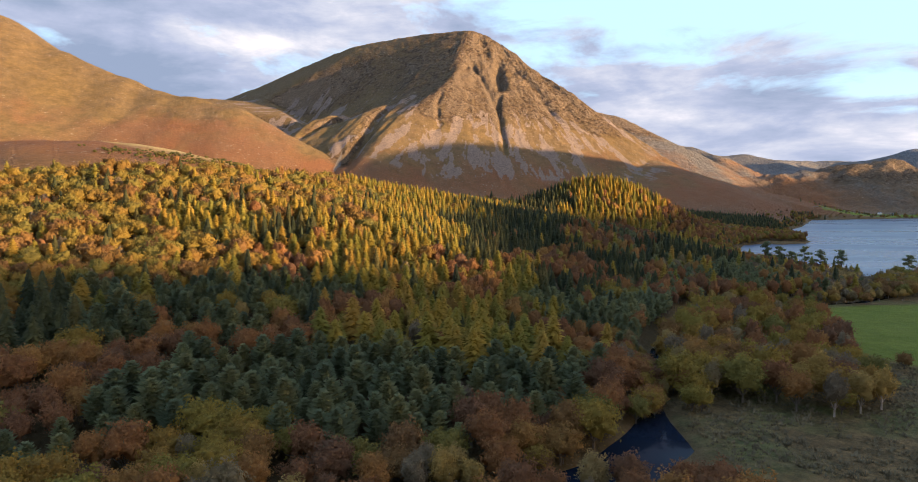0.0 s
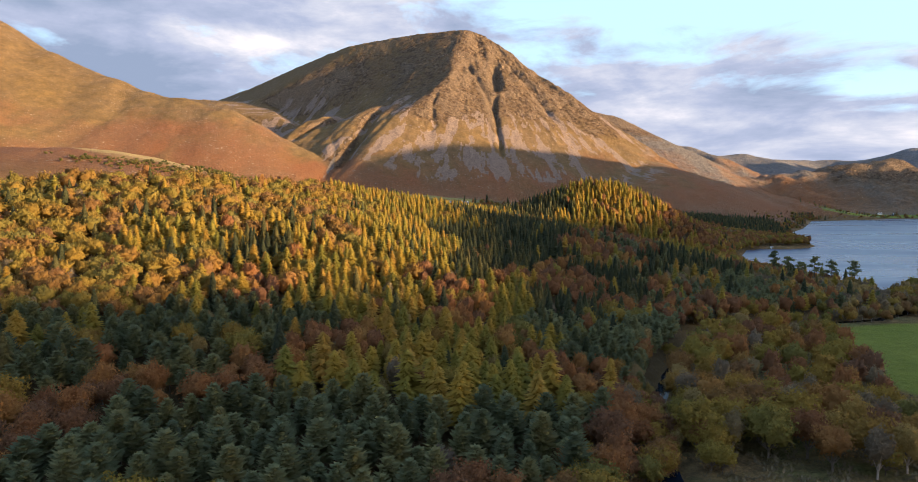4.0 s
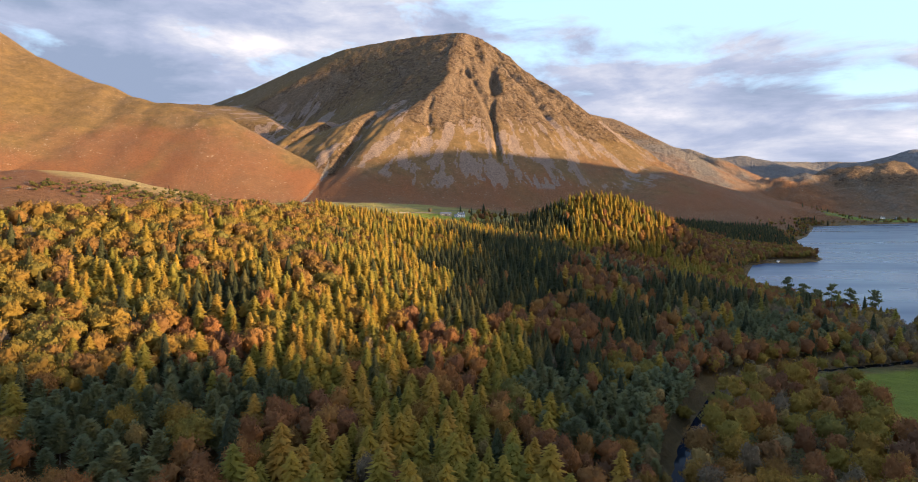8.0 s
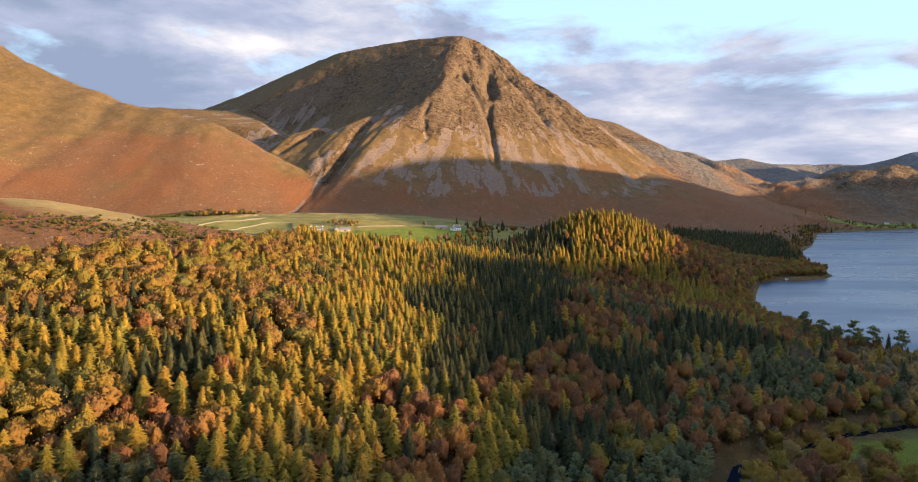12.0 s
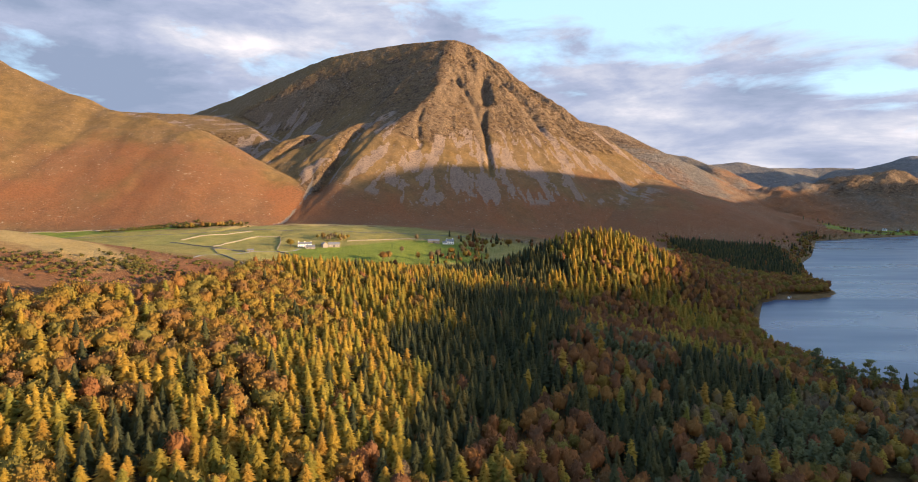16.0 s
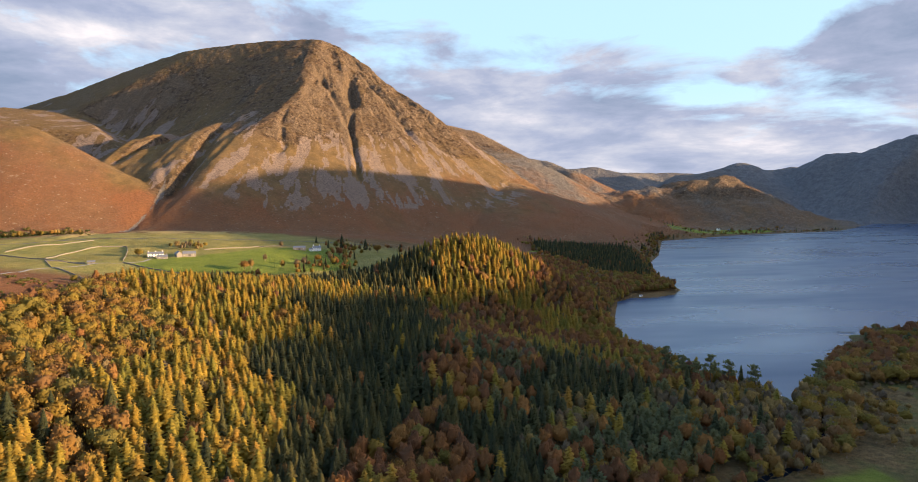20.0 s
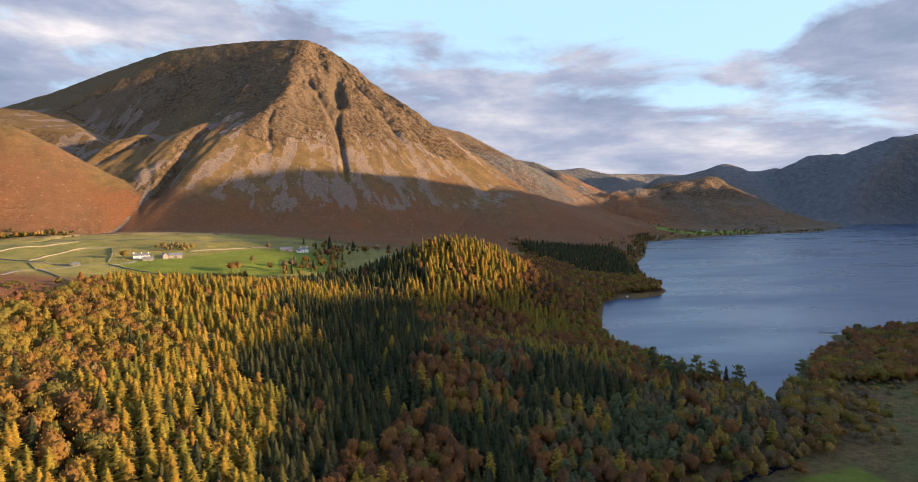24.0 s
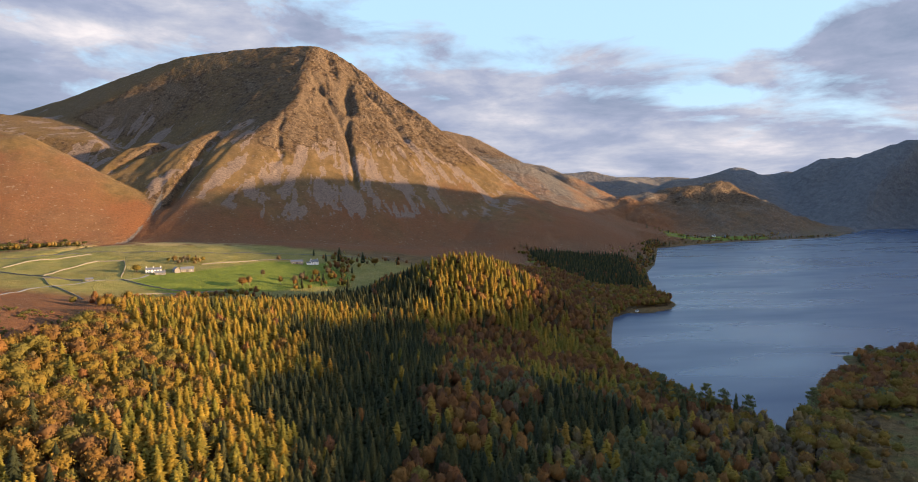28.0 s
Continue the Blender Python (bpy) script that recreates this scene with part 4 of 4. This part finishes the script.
def plant_woods():
    rng = np.random.default_rng(5)
    trees = scatter()
    xy = np.array([(t[1], t[2]) for t in trees])
    zs = ground(xy[:, 0], xy[:, 1])
    order = np.argsort(xy[:, 1] + 0.25 * np.abs(xy[:, 0] + 10))
    single, rest = {k: [] for k in KINDS}, {k: [] for k in KINDS}
    for i in order:
        kind, x, y, s = trees[i]
        (single if len(single[kind]) < SINGLE[kind] and y < 640 else rest)[kind].append((x, y, zs[i], s, rng.uniform(0, 6.28), rng.uniform(0.9, 1.12) * (1.0 if y < 270 or x > 0.5 * y + 60 else 0.78 if kind in ("oak", "beech") else 0.9)))
    for kind in KINDS:
        label, cat = TREE_WORDS[kind]
        bark = BARK_OF.get(kind, BARK)
        models = []
        for m in range(MODELS):
            trunk, crown = tree_form(kind, rng, True)
            models.append((mesh_of(kind + "_trunk", *trunk.arrays(), [bark], smooth_faces=True), mesh_of(kind + "_crown", *crown.arrays(), [LEAF[kind]])))
        MODELS_OF[kind] = models
        plain = []
        for m in range(MODELS):
            trunk, crown = tree_form(kind, rng, False)
            plain.append((mesh_of(kind + "_trunk", *trunk.arrays(), [bark], smooth_faces=True), mesh_of(kind + "_crown", *crown.arrays(), [LEAF[kind]])))
        for i, (x, y, z, s, turn, wide) in enumerate(single[kind]):
            root = tagged(new(kind + "_tree"), label, cat, group=kind + " trees of the wood")
            root.matrix_world = Matrix.LocRotScale((x, y, z), Euler((rng.uniform(-0.03, 0.03), rng.uniform(-0.03, 0.03), turn)), (s * wide, s * wide, s))
            trunk_mesh, crown_mesh = (models if i < FINE[kind] else plain)[i % MODELS]
            new("trunk", trunk_mesh).parent = root
            new("crown", crown_mesh).parent = root
        forms = []
        for m in range(10):
            trunk, crown = tree_form(kind, rng, False, m > 4)
            (tv, tf), (cv, cf) = trunk.arrays(), crown.arrays()
            forms.append((np.vstack([tv, cv]), np.vstack([tf, cf + len(tv)]), np.r_[np.zeros(len(tf), int), np.ones(len(cf), int)]))
        V, F, S, T, n = [], [], [], [], 0
        for i, (x, y, z, s, turn, wide) in enumerate(rest[kind]):
            v, f, slot = forms[i % 5 + 5 * (y > 400)]
            c, q = np.cos(turn) * s * wide, np.sin(turn) * s * wide
            V.append(np.stack([v[:, 0] * c - v[:, 1] * q + x, v[:, 0] * q + v[:, 1] * c + y, v[:, 2] * s + z], 1))
            F.append(f + n)
            S.append(slot)
            T.append(np.full(len(v), rng.random()))
            n += len(v)
        if V:
            me = mesh_of(kind + "_wood", np.vstack(V), np.vstack(F), [bark, LEAF[kind]], np.concatenate(S), np.concatenate(T))
            tagged(new(kind + "_wood", me), label.replace("tall golden", "dense golden") + ", many together", "woodland", kind="stuff")


plant_woods()


# ---- farms, walls, lane, shore ----
def height(x, y):
    return float(ground(np.array([float(x)]), np.array([float(y)]))[0])


def part(name, bm, mat, parent, label=""):
    me = bpy.data.meshes.new(name)
    bm.to_mesh(me)
    bm.free()
    me.materials.append(mat)
    ob = new(name, me)
    ob.parent = parent
    return tagged(ob, label)


def box(bm, x0, x1, y0, y1, z0, z1):
    m = Matrix.Translation(((x0 + x1) / 2, (y0 + y1) / 2, (z0 + z1) / 2)) @ Matrix.Diagonal((x1 - x0, y1 - y0, z1 - z0, 1))
    bmesh.ops.create_cube(bm, size=1, matrix=m)
    return bm


def prism(bm, length, width, z0, eave, ridge):
    """A gabled block, its ridge along x."""
    pts = [(-width / 2, z0), (width / 2, z0), (width / 2, eave), (0, ridge), (-width / 2, eave)]
    a = [bm.verts.new((-length / 2, y, z)) for y, z in pts]
    b = [bm.verts.new((length / 2, y, z)) for y, z in pts]
    bm.faces.new(a[::-1])
    bm.faces.new(b)
    for i in range(5):
        bm.faces.new((a[i], a[(i + 1) % 5], b[(i + 1) % 5], b[i]))
    return bm


def house(name, label, x, y, turn, length, width, eave, ridge, wall, chimneys=(), windows=(), doors=(), category="house"):
    """A gabled building: stone or limewashed walls, slate roof with overhang, chimneys, windows and doors on the front."""
    root = tagged(new(name), label, category)
    root.matrix_world = pose(x, y, height(x, y) - 0.2, 0, 0, turn)
    part("wall", prism(bmesh.new(), length, width, -1.5, eave, ridge), wall, root)
    bm = bmesh.new()
    over, thick = 0.45, 0.22
    rise = (ridge - eave) / (width / 2)
    for s in (-1, 1):
        low = width / 2 + over
        pts = [(0, ridge + 0.03), (s * low, ridge + 0.03 - rise * low)]
        quad = [(-length / 2 - over, pts[0]), (length / 2 + over, pts[0]), (length / 2 + over, pts[1]), (-length / 2 - over, pts[1])]
        lower = [bm.verts.new((qx, p[0], p[1])) for qx, p in quad]
        upper = [bm.verts.new((qx, p[0], p[1] + thick)) for qx, p in quad]
        bm.faces.new(lower)
        bm.faces.new(upper)
        for i in range(4):
            bm.faces.new((lower[i], lower[(i + 1) % 4], upper[(i + 1) % 4], upper[i]))
    bmesh.ops.recalc_face_normals(bm, faces=bm.faces[:])
    roof = part("roof", bm, SLATE, root, "grey slate roof")
    for cx in chimneys:
        bm = box(bmesh.new(), cx - 0.55, cx + 0.55, -0.45, 0.45, ridge - 0.8, ridge + 1.4)
        box(bm, cx - 0.65, cx + 0.65, -0.55, 0.55, ridge + 1.4, ridge + 1.55)
        for q in (-0.25, 0.25):
            box(bm, cx + q - 0.12, cx + q + 0.12, -0.12, 0.12, ridge + 1.55, ridge + 1.95)
        part("chimney", bm, wall, roof)
    for wx, wz in windows:
        f = -width / 2
        bm = bmesh.new()
        for x0, x1, z0, z1 in ((-0.6, -0.5, 0, 1.3), (0.5, 0.6, 0, 1.3), (-0.6, 0.6, 1.2, 1.3), (-0.7, 0.7, -0.12, 0.0), (-0.04, 0.04, 0, 1.2)):
            box(bm, wx + x0, wx + x1, f - 0.09, f + 0.05, wz + z0, wz + z1)
        win = part("window", bm, PAINT, root)
        part("pane", box(bmesh.new(), wx - 0.5, wx + 0.5, f - 0.03, f + 0.02, wz, wz + 1.2), GLASS, win)
    for dx in doors:
        f = -width / 2
        part("door", box(bmesh.new(), dx - 0.5, dx + 0.5, f - 0.06, f + 0.03, 0.1, 2.15), DOOR_PAINT, root)
    return root


def barn_door(root, dx, width, wide, tall):
    part("barn_door", box(bmesh.new(), dx - wide / 2, dx + wide / 2, -width / 2 - 0.08, -width / 2 + 0.03, 0, tall), DOOR_PAINT, root, "wide dark timber barn door")


house("farmhouse", "white limewashed farmhouse with slate roof and two chimneys", -34, 1262, 18, 13, 8, 5.4, 8.6, LIME, (-5.2, 5.2),
      [(-4, 0.9), (4, 0.9), (-4, 3.6), (0, 3.6), (4, 3.6)], [0])
house("porch_wing", "small white limewashed wing beside the farmhouse", -43, 1258, 18, 6, 6, 3.4, 5.4, LIME, (), [(0, 1.0)], (), "outbuilding")
barn_door(house("long_barn", "long grey stone barn with slate roof", -62, 1256, 8, 20, 7.5, 3.8, 6.6, RUBBLE, (), [(-6, 1.2), (6, 1.2)], (), "barn"), 0, 7.5, 3.2, 3.0)
house("white_farmhouse", "long white farmhouse under a slate roof", -259, 1150, 12, 21, 7, 4.9, 7.6, LIME, (-9.5, 0, 9.5),
      [(-8, 0.9), (-4, 0.9), (4, 0.9), (8, 0.9), (-8, 3.2), (-4, 3.2), (0, 3.2), (4, 3.2), (8, 3.2)], [0])
house("stone_cottage", "low stone cottage with slate roof beside the farmhouse", -247, 1138, 12, 14, 6.5, 3.2, 5.6, RUBBLE, (5.5,), [(-4, 0.9), (3, 0.9)], [0])
barn_door(house("farm_barn", "large grey stone barn with slate roof", -216, 1164, 20, 18, 8, 4.2, 7.4, RUBBLE, (), [(-6, 1.4), (6, 1.4)], (), "barn"), 0, 8, 3.4, 3.4)
barn_door(house("gabled_barn", "sunlit stone barn with its gable to the lane", -229, 1156, -62, 12, 8, 4.6, 8.2, RUBBLE, (), [(-3, 1.4)], (), "barn"), 2, 8, 2.8, 3.0)
house("lane_barn", "small pale stone field barn beside the lane", -320, 1077, 15, 9, 5, 2.6, 4.2, STONE_WALL, (), (), [0], "barn")
house("lakeside_house", "distant white house by the lakeside fields", 1527, 2568, 10, 14, 8, 5, 8, LIME, (-5, 5), [(-3, 1), (3, 1), (-3, 3.4), (3, 3.4)], [0])
house("lakeside_house", "distant white cottage by the lakeside fields", 1562, 2549, -20, 11, 7, 4, 6.6, LIME, (4,), [(-2, 1), (3, 1)], [0])
house("boathouse", "small pale boathouse by the lake outlet", 331, 574, 40, 6, 4, 2.4, 3.8, LIME, (), (), [0], "boathouse")
house("shore_hut", "small white hut at the water under the point", 452, 1050, 30, 4, 3, 2.4, 3.4, LIME, (), (), [0], "hut")


def draped(pts, step):
    """Points every step metres along a line on the ground, with the direction across it."""
    out = []
    for (ax, ay), (bx, by) in zip(pts[:-1], pts[1:]):
        n = max(1, int(np.hypot(bx - ax, by - ay) / step))
        for i in range(n):
            out.append((ax + (bx - ax) * i / n, ay + (by - ay) * i / n))
    out.append(tuple(pts[-1]))
    p = np.array(out, float)
    d = np.gradient(p, axis=0)
    d /= np.linalg.norm(d, axis=1)[:, None] + 1e-9
    return p, np.stack([-d[:, 1], d[:, 0]], 1), ground(p[:, 0], p[:, 1])


def profile_strip(name, pts, section, mat, step=4.0, jitter=0.0):
    """A strip of constant section (across, up) laid along a line on the ground."""
    p, side, z = draped(pts, step)
    rng = np.random.default_rng(len(pts) + int(abs(pts[0][0])))
    n, m = len(p), len(section)
    v = np.zeros((n, m, 3))
    for j, (a, up) in enumerate(section):
        v[:, j, :2] = p + side * a
        v[:, j, 2] = z + up + (rng.uniform(-jitter, jitter, n) if up > 0.5 else 0)
    tris = []
    for i in range(n - 1):
        for j in range(m - 1):
            a, b, c, d = i * m + j, i * m + j + 1, (i + 1) * m + j + 1, (i + 1) * m + j
            tris += [(a, b, c), (a, c, d)]
    return new(name, mesh_of(name, v.reshape(-1, 3), tris, [mat]))


WALL_SECTION = [(-0.45, -0.6), (-0.28, 1.1), (-0.18, 1.3), (0.18, 1.3), (0.28, 1.1), (0.45, -0.6)]
for line in ([(-470, 1176), (-460, 1232), (-431, 1264), (-395, 1300)], [(-387, 1105), (-384, 1163), (-363, 1233), (-327, 1241)], [(-470, 1140), (-428, 1119), (-326, 1072)],
             [(-287, 1096), (-245, 1054), (-211, 1036), (-150, 1020)], [(-341, 1017), (-300, 965), (-272, 925)], [(-327, 1241), (-307, 1182), (-291, 1110)],
             [(-243, 977), (-196, 1011), (-175, 1026), (-120, 1050)], [(-206, 1219), (-161, 1244), (-117, 1276), (-75, 1290)],
             [(-960, 1340), (-890, 1356), (-829, 1378), (-752, 1402), (-650, 1456), (-585, 1496), (-545, 1488)], [(-752, 1402), (-710, 1372), (-652, 1332)],
             [(-350, 1030), (-380, 1085), (-330, 1082)], [(1150, 2320), (1400, 2460), (1600, 2560)]):
    tagged(profile_strip("stone_wall", line, WALL_SECTION, STONE_WALL, 3.0, 0.12), "pale dry stone wall between the fields", "wall", group="dry stone walls")
tagged(profile_strip("lane", [(-362, 880), (-355, 922), (-353, 961), (-343, 1024), (-316, 1066), (-291, 1086), (-265, 1112), (-262, 1132)], [(-2.4, 0.05), (-2.2, 0.3), (2.2, 0.3), (2.4, 0.05)], LANE),
       "narrow pale farm lane", "lane", kind="structure")
tagged(profile_strip("road", [(-1000, 1220), (-700, 1215), (-560, 1250), (-455, 1310), (-400, 1330), (-300, 1330), (-160, 1330), (60, 1360)],
                     [(-2.9, 0.05), (-2.7, 0.35), (2.7, 0.35), (2.9, 0.05)], TARMAC, 6), "unfenced valley road of grey tarmac", "road", kind="structure")


def lone_tree(kind, x, y, s, label, name, group, turn=0.0):
    root = tagged(new(name), label, TREE_WORDS[kind][1], group=group)
    root.matrix_world = Matrix.LocRotScale((x, y, height(x, y)), Euler((0, 0, turn)), (s, s, s))
    a, b = MODELS_OF[kind][int(abs(x) + abs(y)) % MODELS]
    new("trunk", a).parent = root
    new("crown", b).parent = root


rng = np.random.default_rng(3)
FIELD_TREES = [("birch", -104, 1144), ("birch", -47, 1127), ("oak", -28, 1170), ("oak", -124, 1077), ("birch", -116, 1083), ("birch", -75, 1105), ("birch", -92, 1262),
               ("beech", 4, 1222), ("oak", -280, 1143), ("birch", -247, 1223), ("birch", -230, 1230), ("spruce", 8, 1335), ("birch", -55, 1100), ("birch", -10, 1185),
               ("oak", 28, 1264), ("spruce", 49, 1297), ("oak", 69, 1278)]
for kind, x, y in FIELD_TREES:
    lone_tree(kind, x, y, rng.uniform(0.9, 1.25), {"birch": "bare grey-brown tree in the farm field", "oak": "rounded olive-brown tree in the farm field",
                                                   "beech": "russet tree in the farm field", "spruce": "dark spruce by the farm"}[kind], "field_tree", "trees round the farms", rng.uniform(0, 6))
for x, y, s in ((176, 274, 0.55), (186, 398, 0.8), (204, 412, 0.7), (176, 384, 0.75), (119, 216, 0.7), (132, 226, 0.75)):
    lone_tree("oak", x, y, s, "round brown oak at the edge of the meadow", "meadow_oak", "oaks by the meadow", rng.uniform(0, 6))
lone_tree("oak", 96, 352, 0.62, "bright yellow young oak beside the river", "yellow_oak", "oaks by the meadow")


def lakeside_pine(r, h):
    """A tall old pine: bare leaning trunk and flat pads of needles."""
    trunk, crown = Tris(), Tris()
    lean = np.array([r.uniform(-0.05, 0.05), r.uniform(-0.05, 0.05)])
    top = (lean[0] * h, lean[1] * h, h * 0.92)
    limb(trunk, (0, 0, -0.8), (lean[0] * h * 0.5, lean[1] * h * 0.5, h * 0.5), 0.36, 0.26, 7)
    limb(trunk, (lean[0] * h * 0.5, lean[1] * h * 0.5, h * 0.5), top, 0.26, 0.09, 7)
    for i in range(7):
        k = 0.58 + 0.42 * i / 6
        a = 2.4 * i + r.uniform(-0.4, 0.4)
        reach = (3.6 - 2.6 * (i / 6) ** 2) * r.uniform(0.7, 1.1)
        c = np.array([lean[0] * h * k + reach * np.cos(a), lean[1] * h * k + reach * np.sin(a), h * k])
        limb(trunk, (lean[0] * h * k, lean[1] * h * k, h * k - 0.8), c - (0, 0, 0.3), 0.12, 0.04, 4)
        for _ in range(70):
            d = r.normal(size=3) * (1.35, 1.35, 0.42)
            u, v = r.normal(size=3) * 0.5, r.normal(size=3) * 0.5
            p = c + d
            crown.add([p - u, p + v, p + u, p - v], [(0, 1, 2), (0, 2, 3)])
    return trunk, crown


for x, y, h in ((263, 617, 24), (270, 601, 21), (289, 595, 23), (300, 588, 21), (307, 566, 23), (377, 590, 19), (278, 596, 18)):
    root = tagged(new("lakeside_pine"), "tall old pine with flat-topped crown by the lake", "pine tree", group="lakeside pines")
    root.matrix_world = pose(x, y, height(x, y), 0, 0, rng.uniform(0, 360))
    trunk, crown = lakeside_pine(rng, 1.12 * h)
    new("trunk", mesh_of("trunk", *trunk.arrays(), [BARK], smooth_faces=True)).parent = root
    new("crown", mesh_of("crown", *crown.arrays(), [LEAF["pine"]])).parent = root


def small_growth(name, label, category, places, form, mats, lo, hi):
    """Many small plants joined into one mesh."""
    V, F, T, n = [], [], [], 0
    x, y = np.array([p[0] for p in places]), np.array([p[1] for p in places])
    z = ground(x, y)
    for i in range(len(places)):
        v, f = form[i % len(form)]
        s, t = rng.uniform(lo, hi), rng.uniform(0, 6.28)
        c, q = np.cos(t) * s, np.sin(t) * s
        V.append(np.stack([v[:, 0] * c - v[:, 1] * q + x[i], v[:, 0] * q + v[:, 1] * c + y[i], v[:, 2] * s + z[i]], 1))
        F.append(f + n)
        T.append(np.full(len(v), rng.random()))
        n += len(v)
    tagged(new(name, mesh_of(name, np.vstack(V), np.vstack(F), mats, None, np.concatenate(T))), label, category, kind="stuff")


def bush_form():
    _, crown = broadleaf(rng, 2.2, 1.6, 5, 34, 0.36, False, 1.0, 0.0, (8, 4))
    return crown.arrays()


def tussock_form():
    t = Tris()
    for i in range(9):
        a, l = rng.uniform(0, 6.28), rng.uniform(0.4, 1.0)
        b = a + 1.5708
        w = 0.14
        root = (0.2 * np.cos(a), 0.2 * np.sin(a))
        t.add([(root[0] - w * np.cos(b), root[1] - w * np.sin(b), -0.1), (root[0] + w * np.cos(b), root[1] + w * np.sin(b), -0.1), (l * 0.8 * np.cos(a), l * 0.8 * np.sin(a), l * 0.9)], [(0, 1, 2)])
    return t.arrays()


gorse = []
while len(gorse) < 420:
    c = [(-235, 545), (-222, 572), (-200, 575), (-232, 530), (-226, 590), (-205, 640), (-262, 535), (-290, 520)][rng.integers(8)]
    p = (c[0] + rng.normal() * 16, c[1] + rng.normal() * 12)
    if not inside(np.array([p[0]]), np.array([p[1]]), WOOD_EDGE)[0]:
        gorse.append(p)
small_growth("gorse_scrub", "low olive gorse and scrub on the bracken moor", "scrub", gorse, [bush_form() for _ in range(5)], [GORSE], 0.5, 1.3)
hedge = []
while len(hedge) < 420:
    (ax, ay, bx, by, w) = [(-705, 1425, -585, 1497, 6), (-610, 1450, -490, 1512, 15), (-600, 1425, -470, 1468, 8), (-700, 1345, -640, 1440, 4)][rng.integers(4)]
    k = rng.random()
    hedge.append((ax + (bx - ax) * k + rng.normal() * w, ay + (by - ay) * k + rng.normal() * w))
small_growth("hedge_scrub", "olive hawthorn and gorse scrub along the field edge", "scrub", hedge, [bush_form() for _ in range(5)], [GORSE], 1.1, 2.6)
tufts = []
while len(tufts) < 5200:
    px, py = rng.uniform(64, 260), rng.uniform(120, 330)
    dr, _ = to_line(np.array([px]), np.array([py]), RIVER)
    if px < 0.85 * py + 30 and dr[0] > 10 and px > 58 and not inside(np.array([px]), np.array([py]), MEADOW)[0] and value_noise(np.array([px / 9]), np.array([py / 9]), 8)[0] > -0.18:
        tufts.append((px, py))
small_growth("tussock_grass", "tawny rushes and tussocks on the marshy ground", "grass", tufts, [tussock_form() for _ in range(6)], [TUSSOCK], 0.7, 1.7)
shrubs = []
while len(shrubs) < 260:
    px, py = [(440, 600), (520, 640), (600, 700), (690, 700), (400, 570), (330, 520)][rng.integers(6)]
    shrubs.append((px + rng.normal() * 28, py + rng.normal() * 18))
small_growth("shore_scrub", "grey-brown scrub on the low lake shore", "scrub", [p for p in shrubs if not inside(np.array([p[0]]), np.array([p[1]]), LAKE)[0]],
             [bush_form() for _ in range(5)], [LEAF["birch"]], 0.9, 2.2)


def jetty():
    root = tagged(new("jetty"), "dark low timber jetty by the shingle spit", "jetty")
    root.matrix_world = pose(566, 764, 0, 0, 0, 158)
    for i in range(12):
        part("plank", box(bmesh.new(), i * 1.5, i * 1.5 + 1.42, -1.0, 1.0, 0.75, 0.87), TIMBER, root)
    for i in range(5):
        for s in (-0.9, 0.9):
            part("post", box(bmesh.new(), i * 4.2 + 0.1, i * 4.2 + 0.3, s - 0.1, s + 0.1, -2.5, 1.3), TIMBER, root)
    part("beam", box(bmesh.new(), 0, 18, -0.1, 0.1, 0.55, 0.75), TIMBER, root)


jetty()


def shingle_spit():
    t = Tris()
    n = 28
    rim, mid = [], []
    for i in range(n):
        a = 6.283 * i / n
        r = 1 + 0.12 * math.sin(3 * a) + 0.08 * math.sin(5 * a + 1)
        rim.append((17 * r * math.cos(a), 5.0 * r * math.sin(a), -0.5))
        mid.append((11 * r * math.cos(a), 2.6 * r * math.sin(a), 0.55))
    t.add(rim + mid + [(0, 0, 0.7)], [(i, (i + 1) % n, n + (i + 1) % n) for i in range(n)] + [(i, n + (i + 1) % n, n + i) for i in range(n)] + [(n + i, n + (i + 1) % n, 2 * n) for i in range(n)])
    ob = tagged(new("shingle_spit", mesh_of("shingle_spit", *t.arrays(), [SHINGLE], smooth_faces=True)), "pale shingle spit at the lake edge", "spit", kind="structure")
    ob.matrix_world = pose(553, 752, 0, 0, 0, 145)


shingle_spit()
